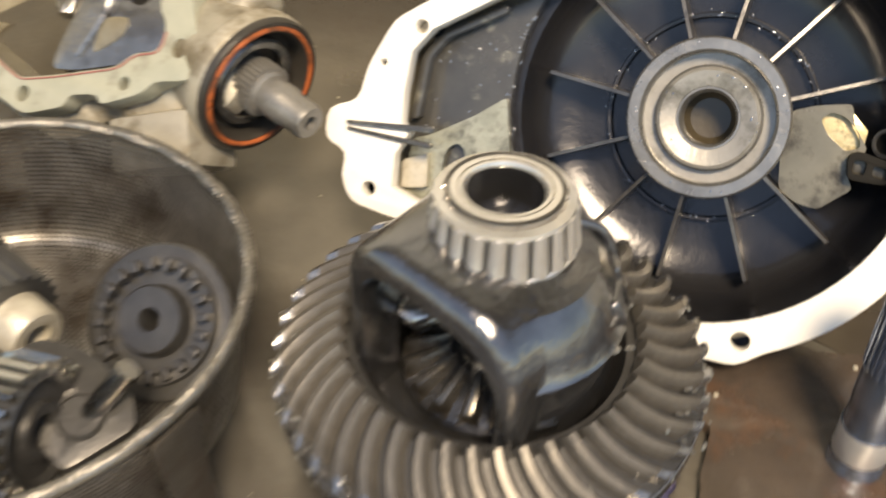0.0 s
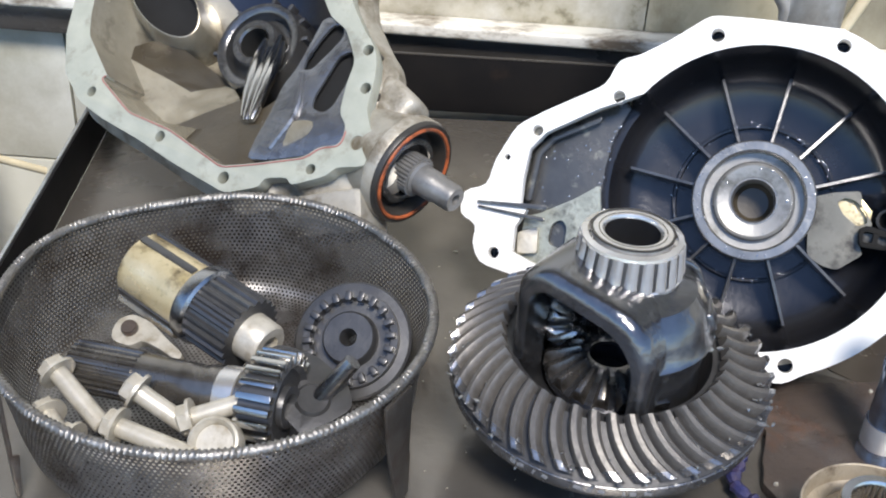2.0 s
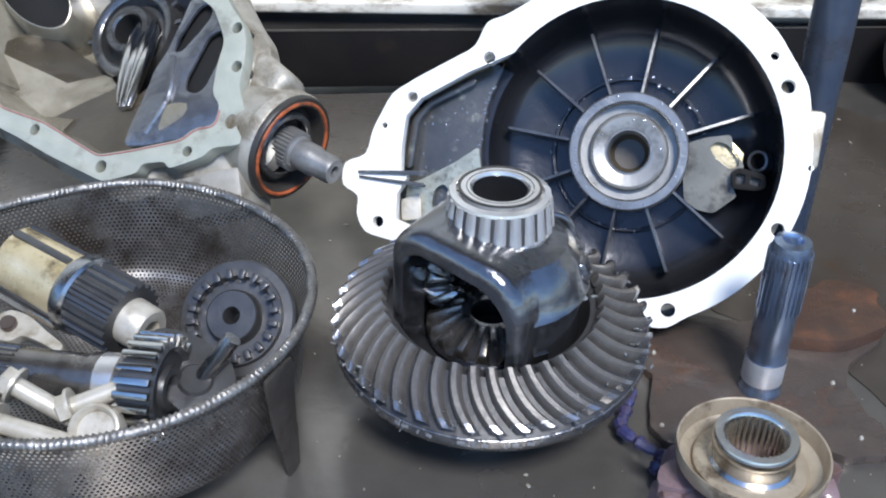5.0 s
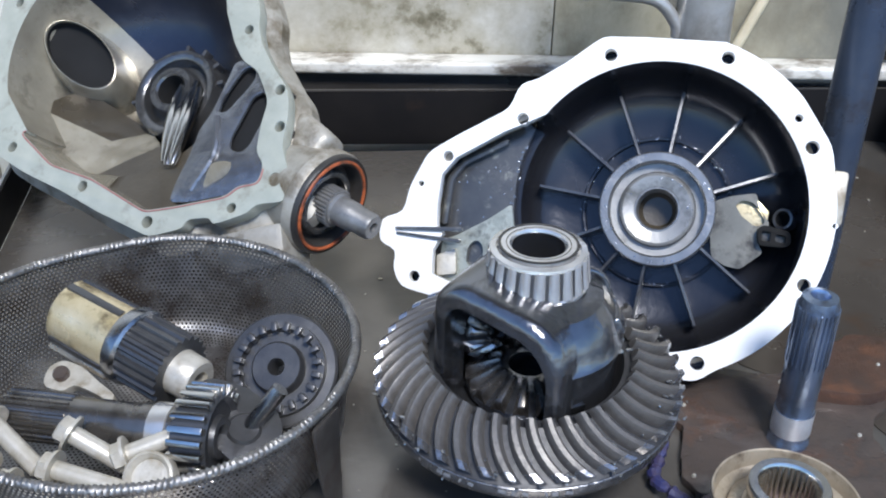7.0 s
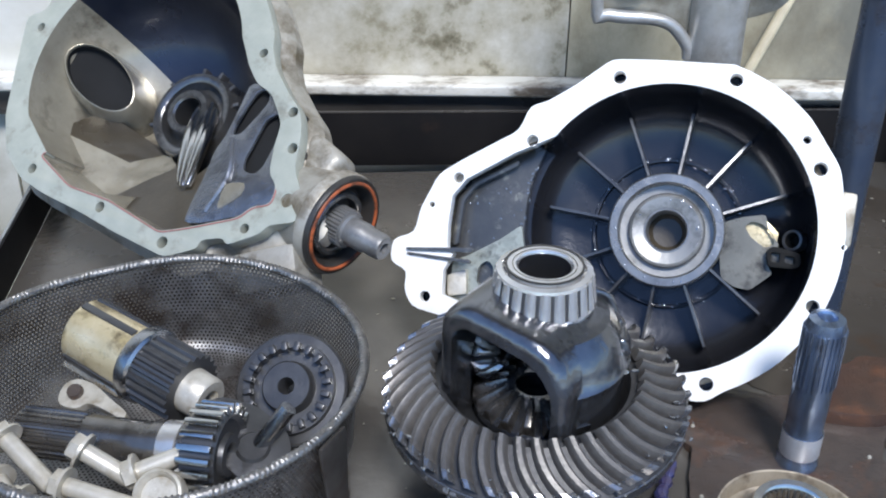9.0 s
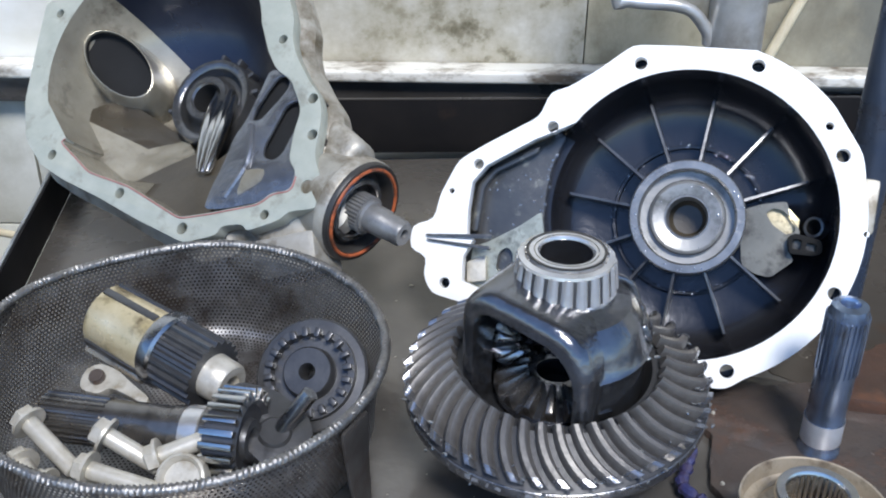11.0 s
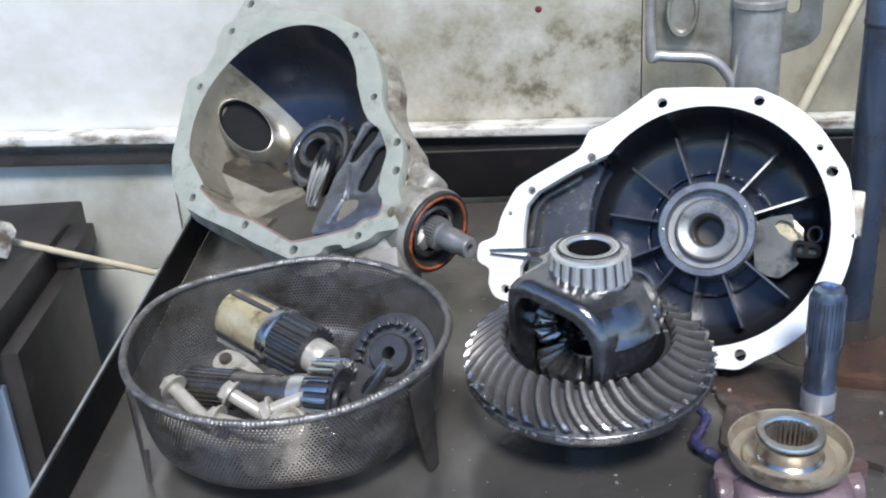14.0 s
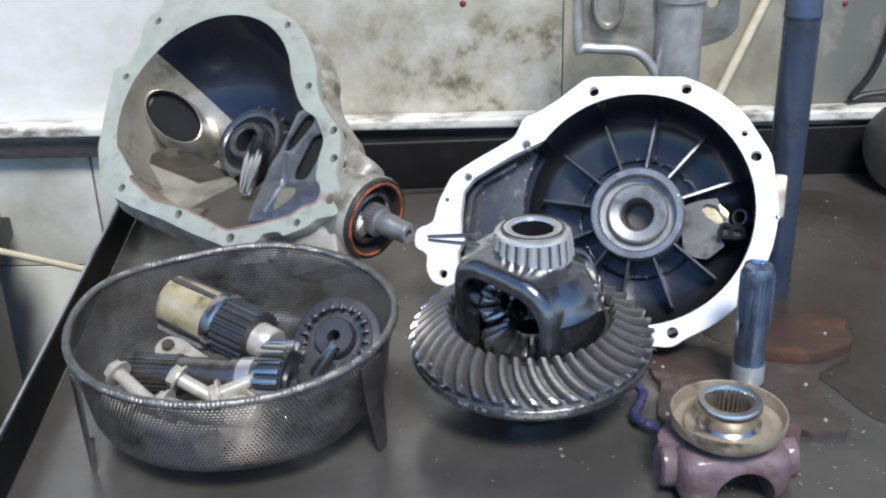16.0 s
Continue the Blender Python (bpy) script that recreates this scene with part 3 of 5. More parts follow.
for ang, z, w, h, lean in ((-14, 0.1225, 0.020, 0.015, 24), (8, 0.1205, 0.013, 0.018, 20), (34, 0.122, 0.024, 0.016, 22), (70, 0.121, 0.026, 0.016, 22), (105, 0.122, 0.026, 0.016, 22)):
    part("cast_pad", moved(box(0.008, w, h, 0.0035, None, 3), pose(0, 0, 0, 0, 0, ang) @ pose(0.0572, 0, z, 0, -lean, 0)), M_CASE, case)
part("cast_rib", tube(smooth_line([(0.036, 0.020, 0.144), (0.050, 0.020, 0.138), (0.057, 0.019, 0.124), (0.0605, 0.018, 0.110)], 5), 0.0030, 10), M_CASE, case)
# small bright steel patch low on the case
part("bright_spot", box(0.018, 0.0012, 0.005, 0.0008, None), M_STEEL, diff, "bright spot on the case", pose(0.0200, -0.0573, 0.0825, 0, 0, 19))


def bevel_tooth(n, r0, r1, h, z, rise=0.010):
    """One straight bevel tooth: low and narrow at r0, tall and broad at r1."""
    bm = bmesh.new()
    d = math.pi / n
    rows = []
    for f in (0.0, 0.06, 0.94, 1.0):
        r, zz, hh = r0 + (r1 - r0) * f, z + rise * (1 - f), h * (0.62 + 0.38 * f) * (0.8 if f in (0.0, 1.0) else 1.0)
        rows.append([bm.verts.new((r * math.cos(da * d), r * math.sin(da * d), zz + up * hh)) for da, up in ((-0.72, 0), (-0.48, 0.55), (-0.27, 0.95), (0.0, 1.0), (0.27, 0.95), (0.48, 0.55), (0.72, 0))])
    for a, c in zip(rows, rows[1:]):
        for i in range(6):
            bm.faces.new((a[i], a[i + 1], c[i + 1], c[i]))
    bm.faces.new(rows[0])
    bm.faces.new(rows[-1])
    return finish(bm, 38)


def ring_of_teeth(parent, n, mesh, material):
    for k in range(n):
        part("tooth", mesh, material, parent, m=pose(0, 0, 0, 0, 0, 360 / n * k))


side_gear = part("side_gear", rev([(0.014, 0.0), (0.043, 0.0), (0.044, 0.006), (0.022, 0.018), (0.0145, 0.018), (0.014, 0.014)], 40, True), M_CASE, diff, "oily bevel side gear", pose(0, 0, 0.061))
SIDE_TOOTH = bevel_tooth(17, 0.0205, 0.0440, 0.0085, 0.005, 0.012)
ring_of_teeth(side_gear, 17, SIDE_TOOTH, M_SHAFT)
part("bore", rev([(0.0142, 0.0178), (0.0142, 0.004), (0, 0.004)], 32), M_VOID, side_gear, "dark bore")
upper_gear = part("side_gear", rev([(0.017, 0.0), (0.036, 0.0), (0.037, 0.005), (0.021, 0.012), (0.017, 0.012)], 40, True), M_CASE, diff, "oily bevel side gear", pose(0, 0, 0.1385, 180, 0, 0))
ring_of_teeth(upper_gear, 14, bevel_tooth(14, 0.0205, 0.037, 0.0085, 0.004, 0.009), M_CASE)
pinion = part("pinion_gear", rev([(0.008, 0.0), (0.024, 0.0), (0.025, 0.005), (0.014, 0.016), (0.008, 0.016)], 32, True), M_CASE, diff, "oily bevel pinion", WIN @ pose(-0.043, 0.0, 0.099, 0, 90, 0))
PINION_TOOTH = bevel_tooth(10, 0.012, 0.0255, 0.0085, 0.004, 0.012)
ring_of_teeth(pinion, 10, PINION_TOOTH, M_STEELD)
pinion_far = part("pinion_gear", rev([(0.008, 0.0), (0.024, 0.0), (0.025, 0.005), (0.014, 0.016), (0.008, 0.016)], 32, True), M_CASE, diff, "oily bevel pinion", WIN @ pose(0.043, 0.0, 0.099, 0, -90, 0))
ring_of_teeth(pinion_far, 10, PINION_TOOTH, M_STEEL)

# roller bearing pressed on the case
BRG = pose(0.0016, 0.0035, 0.146, -0.5, 0, 0)
bearing = part("bearing", rev([(0.0185, 0.0), (0.0285, 0.0), (0.0262, 0.026), (0.0255, 0.0285), (0.0215, 0.0285), (0.0195, 0.0285), (0.0185, 0.0270)], 56, True), M_ROLLER, diff, "bright tapered roller bearing", BRG)
part("groove", rev([(0.0252, 0.0280), (0.0268, 0.0280), (0.0268, 0.0290), (0.0252, 0.0290)], 56, True), M_RUBBER, bearing, "dark groove line")
part("inner_line", rev([(0.0212, 0.0280), (0.0218, 0.0280), (0.0218, 0.0288), (0.0212, 0.0288)], 56, True), M_SHAFT, bearing, "fine dark line on the race")
part("bore_sleeve", rev([(0.0184, 0.0265), (0.0178, 0.0265), (0.0178, 0.001), (0.0184, 0.001)], 40, True), M_CASE, bearing, "dark oily bore")
part("cage", rev([(0.0285, 0.0265), (0.0322, 0.0255), (0.0328, 0.0235), (0.0322, 0.0225), (0.0290, 0.0245)], 56, True), M_ROLLER, bearing)
part("cage", rev([(0.0310, 0.0005), (0.0350, 0.0), (0.0356, 0.0025), (0.0346, 0.0035), (0.0312, 0.0035)], 56, True), M_ROLLER, bearing)
ROLLER = finish(rev([(0, 0), (0.0042, 0), (0.0049, 0.0008), (0.0043, 0.0212), (0.0036, 0.0218), (0, 0.0218)], 16))
for k in range(21):
    part("roller", ROLLER, M_ROLLER, bearing, m=pose(0, 0, 0, 0, 0, 360 / 21 * (k + 0.3)) @ pose(0.0318, 0, 0.0022, 0, -6.5, 0))
BAR = finish(box(0.0012, 0.0020, 0.022, 0.0003))
for k in range(21):
    part("cage_bar", BAR, M_DARK, bearing, m=pose(0, 0, 0, 0, 0, 360 / 21 * (k + 0.8)) @ pose(0.0330, 0, 0.0125, 0, -6.5, 0))

# ---- the cover leaning behind it ----
CU, CV, CN = Vector((0.9351, -0.3544, 0)), Vector((0.184, 0.487, 0.854)), Vector((-0.302, -0.799, 0.521))
CU.normalize(), CN.normalize()
CU = CV.cross(CN).normalized()
CV = CN.cross(CU)
COVER = axes((0.1528, 0.5058, 0.1345), CU, CV, CN)
mm = 0.001


def pts_mm(s):
    return [(float(a) * mm, float(b) * mm) for a, b in (q.split(",") for q in s.split())]


def rounded(points, n=3, radius=0.006):
    """Softens a closed outline."""
    p = [Vector(q) for q in points]
    out = []
    for i, q in enumerate(p):
        a, c = p[i - 1], p[(i + 1) % len(p)]
        for k in range(n + 1):
            t = k / n
            s, e = q + (a - q) * min(0.4, radius / (a - q).length), q + (c - q) * min(0.4, radius / (c - q).length)
            out.append(tuple((1 - t) ** 2 * s + 2 * t * (1 - t) * q + t * t * e))
    return out


cover = thing("gear_cover", COVER, "cast aluminium gear cover with a bright flange and black oily bowl", "gear cover")
LEFT_OUT = "-61,128 -87,104 -108,88 -121,83 -127,62 -169,33 -188,18 -199,-12 -201,-33 -219,-41 -218,-60 -202,-65 -203,-80 -194,-94 -172,-97 -150,-98 -120,-100 -95,-104 -70,-114 -45,-126"
c_outer = rounded(arc(0, 0, 0.1335, -109, -92, 3) + pts_mm("28,-131 50,-130") + arc(0, 0, 0.1345, -62, 20, 16) + pts_mm("128,45 123,64")
                  + arc(0, 0, 0.138, 45, 76, 8) + pts_mm("36,134 -27,131") + pts_mm(LEFT_OUT), 2)
c_inner = arc(0, 0, 0.1145, -118, 148, 60) + pts_mm("-128,43 -164,17 -174,2 -174,-22 -172,-40 -166,-46 -172,-60 -170,-80 -140,-88 -110,-86 -80,-88")
C_HOLES = "-53,114,5.2 37,122,5.2 96,82,3.2 109,61,5.4 118,-44,5.2 49,-116,5.6 -184,-84,4.6 -171,17,4.4 -115,55,4.8 -190,-8,2.4 134,4,2.2 -40,-121,5"
holes = [arc(float(a) * mm, float(b) * mm, float(r) * mm, 0, -345, 15) for a, b, r in (q.split(",") for q in C_HOLES.split())]
part("flange", plate(c_outer, [c_inner[::-1], *holes], 0.012, 0.0007), M_FLANGE, cover, "bright machined flange with bolt holes")
for q in C_HOLES.split():
    a, b, r = (float(k) * mm for k in q.split(","))
    part("bolt_hole", rev([(r * 1.15, 0), (r * 1.15, -0.02), (0, -0.02)], 16), M_OILBLACK, cover, "", pose(a, b, -0.0125))
bowl_profile = [(0.1146, -0.0005), (0.1125, -0.012), (0.1125, -0.034), (0.1105, -0.048), (0.105, -0.059), (0.095, -0.066), (0.078, -0.070), (0.045, -0.071), (0.030, -0.071)]
bowl_out = [(0.030, -0.077), (0.080, -0.077), (0.104, -0.071), (0.115, -0.058), (0.120, -0.034), (0.122, -0.0125), (0.1146, -0.0125)]
bowl = rev(bowl_profile + bowl_out, 96, True)
for vert in bowl.verts:
    if 150 < math.degrees(math.atan2(vert.co.y, vert.co.x)) % 360 < 236:
        vert.co.z = min(vert.co.z, -0.041)
part("bowl", bowl, M_OILBLACK, cover, "black oily bowl")
part("hub", rev([(0.0155, -0.066), (0.0155, -0.036), (0.017, -0.034), (0.029, -0.034), (0.031, -0.036), (0.0315, -0.042), (0.0375, -0.042), (0.038, -0.030), (0.0395, -0.0275), (0.0455, -0.0275), (0.0468, -0.029), (0.0475, -0.068), (0.03, -0.072)], 64, True), M_HUB, cover, "grey machined bearing hub")
part("bearing_seat", rev([(0.0157, -0.060), (0.0157, -0.0375), (0.0185, -0.0335), (0.0275, -0.0315), (0.0295, -0.033), (0.0308, -0.0405), (0.0376, -0.0400), (0.0376, -0.050)], 64, True), M_SEAT, cover, "wet pale bearing seat")
part("floor_ring", rev([(0.0600, -0.070), (0.0606, -0.0640), (0.0625, -0.0636), (0.0640, -0.070)], 72, True), M_OILBLACK, cover)


def fin(r0, r1, z0, z1, z2, th, mid=0.0):
    """A radial rib: tall at the hub, running out on the floor."""
    bm = bmesh.new()
    prof = [(r0, z2), (r0, z0), ((r0 + r1) / 2, (z0 + z1) / 2 + mid), (r1 - 0.001, z1), (r1, z1 - 0.002), (r1, z2)]
    a = [bm.verts.new((x, -th / 2 * (1.6 if z == z2 else 1), z)) for x, z in prof]
    c = [bm.verts.new((x, th / 2 * (1.6 if z == z2 else 1), z)) for x, z in prof]
    bm.faces.new(a)
    bm.faces.new(c[::-1])
    for k in range(len(prof)):
        bm.faces.new((a[k], a[(k + 1) % len(prof)], c[(k + 1) % len(prof)], c[k]))
    return finish(bm, 30)


RIB = fin(0.046, 0.1000, -0.034, -0.0445, -0.073, 0.0020)
for ang in (25.5, 56, 86, 116, 146, 176, 206, 236, 266, 296, 326):
    part("rib", RIB, M_OILRIB, cover, m=pose(0, 0, 0, 0, 0, ang))
part("hub_bore", rev([(0.0158, -0.058), (0.012, -0.062), (0, -0.063)], 32), M_OILFILM, cover, "dark bore")
# lock bracket beside the hub, and a dark hole in the bowl
part("lock_plate", plate(rounded(pts_mm("44,14 57,20 76,25 80,12 90,2 86,-9 83,-16 88,-22 81,-29 72,-38 59,-37 48,-31 44,-10")[::-1], 2, 0.003), [rounded(pts_mm("61,13 66,18 74,17 83,10 86,2 79,-2 67,5"), 2, 0.002)], 0.003), M_LOCK, cover, "bare metal lock plate with an opening", pose(0, 0, -0.045), smooth=5)
part("lock_backing", plate(pts_mm("60,20 60,-4 88,-4 88,12 78,20"), [], 0.003), M_CREAM, cover, "tan metal behind the opening", pose(0, 0, -0.050))
lock_clip = part("lock_clip", plate(rounded(pts_mm("80,-4 85,0 106,-3 108,-13 102,-16 83,-17"), 2, 0.003)[::-1], [rounded(pts_mm("84,-5 91,-5 91,-13 84,-13"), 2, 0.002), rounded(pts_mm("95,-6 103,-7 103,-13 95,-12"), 2, 0.002)], 0.010, 0.001), M_VOID, cover, "black clip with two openings", pose(0, 0, -0.036))
part("clip_eye", plate(pts_mm("83,-4 104,-4 104,-14 83,-14"), [], 0.002), M_LOCK, lock_clip, "dull metal inside the clip", pose(0, 0, -0.006))
part("drain_hole", rev([(0.0062, 0.001), (0.0075, 0.0), (0.0062, -0.012), (0, -0.012)], 20), M_VOID, cover, "", pose(0.0995, 0.007, -0.0445, 0, -30, 0))
part("drain_rim", rev([(0.0062, 0.0012), (0.0068, 0.0022), (0.0085, 0.0018), (0.0088, -0.008)], 20), M_OILRIB, cover, "", pose(0.0995, 0.007, -0.0445, 0, -30, 0))
# pocket beside the bowl
part("pocket_floor", plate(rounded(pts_mm("-106,56 -128,46 -166,20 -177,2 -177,-60 -165,-84 -140,-92 -80,-92 -96,-68 -108,-46 -115,-24 -117,0 -116,22 -111,42"), 2), [], 0.01), M_POCKET, cover, "wet dark pocket", pose(0, 0, -0.030))
part("pocket_wall", plate(rounded(pts_mm("-92,68 -130,47 -168,20 -179,2 -179,-62 -166,-88 -140,-96 -80,-96 -80,-100 -142,-101 -172,-93 -186,-64 -186,4 -172,27 -132,54 -96,74"), 1), [], 0.030), M_CAST, cover, "", pose(0, 0, -0.0122))
for web in ("-206,-46.4 -204,-48 -150,-42.5 -150,-38.5", "-205,-50 -203,-51.5 -150,-52 -150,-48.5"):
    part("pocket_web", plate(rounded(pts_mm(web), 1, 0.001), [], 0.006), M_POCKET, cover, "dark wedge beside the pocket", pose(0, 0, 0.0032))
part("raw_web", plate(rounded(pts_mm("-117,-13 -134,-28 -160,-46 -170,-50 -170,-86 -135,-92 -96,-72 -110,-40"), 2, 0.003), [rounded(pts_mm("-148,-68 -148,-52 -141,-46 -135,-51 -134,-70"), 3, 0.005)[::-1]], 0.006), M_RAWWEB, cover, "wet bare cast web with an arched slot", pose(0, 0, -0.0235), smooth=5)
part("pocket_pad", plate(rounded(pts_mm("-172,-64 -157,-56 -153,-77 -169,-81"), 2, 0.002), [], 0.008), M_BOLT, cover, "pale tan pad in the pocket", pose(0, 0, -0.0165))
part("pocket_step", plate(rounded(pts_mm("-128,41 -163,17 -173,2 -173,-38 -168,-38 -168,0 -160,14 -126,36")[::-1], 1, 0.002), [], 0.010), M_POCKET, cover, "stepped edge of the pocket", pose(0, 0, -0.0200))
part("side_lug", moved(box(0.018, 0.043, 0.022, 0.004), pose(0.131, 0.026, -0.020)), M_CAST, cover, "bare cast lug")
shell = rev([(0.1205, -0.0125), (0.126, -0.014), (0.1245, -0.036), (0.120, -0.060), (0.106, -0.075), (0.04, -0.082)], 64)
for vert in shell.verts:
    if 146 < math.degrees(math.atan2(vert.co.y, vert.co.x)) % 360 < 240:
        vert.co.z = min(vert.co.z, -0.052)
part("casting_back", shell, M_CAST, cover)


def glint_beads(places, seed, size=1.0):
    """Small bright beads that stand for glints of wet oil, flattened on what they hang on."""
    rng = random.Random(seed)
    bm = bmesh.new()
    for p in places:
        r = size * rng.uniform(0.0004, 0.0012)
        bmesh.ops.create_icosphere(bm, subdivisions=1, radius=r, matrix=pose(p[0] + rng.gauss(0, 0.0015), p[1] + rng.gauss(0, 0.0015), p[2], 0, 0, rng.uniform(0, 360)) @ Matrix.Diagonal((1.6, 0.8, 0.6, 1)))
    return bm


rng = random.Random(11)
on_hub = [(0.0425 * math.cos(a), 0.0425 * math.sin(a), -0.0274) for a in (rng.uniform(0, 6.28) for k in range(16))]
on_hub += [(0.026 * math.cos(a), 0.026 * math.sin(a), -0.0317) for a in (rng.uniform(0, 6.28) for k in range(14))]
on_hub += [(0.062 * math.cos(a), 0.062 * math.sin(a), -0.0637) for a in (rng.uniform(0, 6.28) for k in range(50))]
for k in range(30):
    a = math.radians(rng.uniform(158, 205))
    on_hub.append((0.118 * math.cos(a), 0.118 * math.sin(a), -0.0300))
for k in range(26):
    on_hub.append((rng.uniform(-0.172, -0.118), rng.uniform(-0.046, 0.018), -0.0300))
beads = part("oil_glints", glint_beads(on_hub, 3, 0.8), M_GLINT, cover, "bright beads added as glints of wet oil")
tagged(beads, "bright beads added as glints of wet oil", kind="stuff")
on_gear = [GEAR_TILT @ Vector((r * math.cos(a), r * math.sin(a), 0.0222 * (1 - (r - 0.0745) / 0.0335) - 0.003)) for r, a in ((rng.uniform(0.094, 0.1085), rng.uniform(3.0, 6.6)) for k in range(60))]
for k in range(GEAR_N):
    a = math.radians(-90 + 12 + 360 / GEAR_N * k)
    for r, z in ((0.1080, -0.0012), (0.1075, -0.009), (0.1035, -0.0162)):
        if rng.random() < 0.75:
            on_gear.append(GEAR_TILT @ Vector((r * math.cos(a + rng.gauss(0, 0.02)), r * math.sin(a + rng.gauss(0, 0.02)), z)))
for k in range(70):
    a, f = rng.uniform(-0.75, 1.9), rng.random()
    on_gear.append((0.0630 * math.cos(a), 0.0630 * math.sin(a), 0.1105) if f < 0.6 else ((0.0605 - 0.004 * f) * math.cos(a), (0.0605 - 0.004 * f) * math.sin(a), 0.116 + 0.008 * f))
beads = part("oil_glints", glint_beads(on_gear, 4, 1.6), M_GLINT, diff, "bright beads added as glints of wet oil")
tagged(beads, "bright beads added as glints of wet oil", kind="stuff")

# ---- the bell housing behind the basket ----
HU, HV, HN = Vector((0.798, -0.603, 0)), Vector((0.426, 0.565, 0.706)), Vector((-0.426, -0.564, 0.708))
HN.normalize()
HU = HV.cross(HN).normalized()
HV = HN.cross(HU)
HOUSING = axes((-0.2451, 0.6496, 0.1494), HU, HV, HN)
housing = thing("bell_housing", HOUSING, "cast aluminium bell housing with grey-green flange, oil seal and stub shaft", "housing")
HC = (-0.087, 0.062)
h_outer = rounded(pts_mm("-211,169 -173,184 -124,192 -71,192 -14,179 18,156 36,136 48,122 53,108 65,92 89,73 105,63 114,52 121,36 126,16 130,9 141,-3 150,-9 153,-20 150,-30 127,-39 123,-48 97,-66 91,-61 71,-69 71,-77 43,-93 -19,-88 -65,-82 -115,-78 -150,-72 -182,-54 -207,-20 -228,37 -243,80 -224,91 -222,122 -231,138 -229,158"), 2)
h_inner = arc(-0.087, 0.058, 0.1165, 218, 28, 44) + rounded(pts_mm("29,98 37,88 54,74 72,69 86,56 96,45 99,25 106,2 118,-6 120,-22 104,-29 96,-41 52,-63 27,-74 -40,-63 -90,-63 -140,-45"), 4)[5:]
H_HOLES = "-212,151,5 -19,170,4.4 46,102,4.4 102,58,4.8 117,28,4.8 134,-15,6 107,-48,4.4 35,-82,5.4 -46,-72,5 -142,-60,5 -219,73,4.6 -240,150,0"
hh = [arc(float(a) * mm, float(b) * mm, float(r) * mm, 0, -345, 15) for a, b, r in (q.split(",") for q in H_HOLES.split()) if float(r)]
part("flange", plate(h_outer, [h_inner[::-1], *hh], 0.012, 0.0007), M_GASKET, housing, "grey-green flange with bolt holes")
for q in H_HOLES.split():
    a, b, r = (float(k) * mm for k in q.split(","))
    if r:
        part("bolt_hole", rev([(r * 1.15, 0), (r * 1.15, -0.016), (0, -0.016)], 16), M_OILBLACK, housing, "", pose(a, b, -0.0125))


def loft(rings, closed_ends=False):
    bm = bmesh.new()
    vs = [[bm.verts.new(p) for p in ring] for ring in rings]
    n = len(vs[0])
    for a, c in zip(vs, vs[1:]):
        for k in range(n):
            bm.faces.new((a[k], a[(k + 1) % n], c[(k + 1) % n], c[k]))
    if closed_ends:
        bm.faces.new(vs[-1])
    return bm


def toward(ring, c, f, z, lim=9.0):
    """The outline drawn in toward c by the share f, no farther from it than lim, at height z."""
    out = []
    for x, y in ring:
        d = Vector((x - c[0], y - c[1])) * (1 - f)
        if d.length > lim:
            d = d.normalized() * lim
        out.append((c[0] + d.x, c[1] + d.y, z))
    return out


bell = loft([toward(h_inner, HC, 0.0, -0.0004), toward(h_inner, HC, 0.01, -0.020), toward(h_inner, HC, 0.02, -0.030), toward(h_inner, HC, 0.03, -0.040, 0.1155), toward(h_inner, HC, 0.06, -0.058, 0.112),
             toward(h_inner, HC, 0.14, -0.076, 0.104), toward(h_inner, HC, 0.3, -0.098, 0.084), toward(h_inner, HC, 0.6, -0.114, 0.05)], True)
# the upper half, out of direct light, takes the dark blue shade colour
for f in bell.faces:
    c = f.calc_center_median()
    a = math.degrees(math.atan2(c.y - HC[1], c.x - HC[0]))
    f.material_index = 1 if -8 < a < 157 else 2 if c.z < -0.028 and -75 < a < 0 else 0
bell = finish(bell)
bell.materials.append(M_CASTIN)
bell.materials.append(M_BELLSHADE)
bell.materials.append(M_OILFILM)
part("bell", bell, M_CASTIN, housing, "oily cast bell wall, upper half coloured dark blue for shade and sky")
back_rings = [toward(h_outer, HC, 0.03, -0.0125), toward(h_outer, HC, -0.05, -0.026), toward(h_outer, HC, -0.05, -0.040), toward(h_outer, HC, 0.04, -0.052, 0.150), toward(h_outer, HC, 0.1, -0.078, 0.124), toward(h_outer, HC, 0.3, -0.118, 0.092), toward(h_outer, HC, 0.6, -0.135, 0.05)]
part("outer_casting", loft(back_rings, True), M_CAST, housing, "rough raw casting")
HUB = pose(-0.062, 0.050, -0.100) @ Matrix.Diagonal((0.9, 0.9, 1, 1))
part("hub", moved(rev([(0.016, -0.02), (0.016, 0.036), (0.018, 0.038), (0.024, 0.038), (0.026, 0.034), (0.028, 0.022), (0.036, 0.018), (0.038, 0.030), (0.041, 0.032), (0.047, 0.032), (0.049, 0.028), (0.056, -0.02)], 56, True), HUB), M_DARKHUB, housing, "oily bearing hub")
for ang in (28, 52, 78, 104, 150, 205):
    part("hub_lug", moved(box(0.007, 0.004, 0.012, 0.001), HUB @ pose(0, 0, 0, 0, 0, ang) @ pose(0.052, 0, 0.022)), M_OILRIB, housing)
# black cup that paints the deep shade of the bore
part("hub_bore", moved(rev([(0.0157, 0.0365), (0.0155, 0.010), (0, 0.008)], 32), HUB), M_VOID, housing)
# red sealant bead round the opening
bead = [Vector((x, y, 0.0003)) for x, y, z in toward(h_inner, HC, -0.008, 0)]
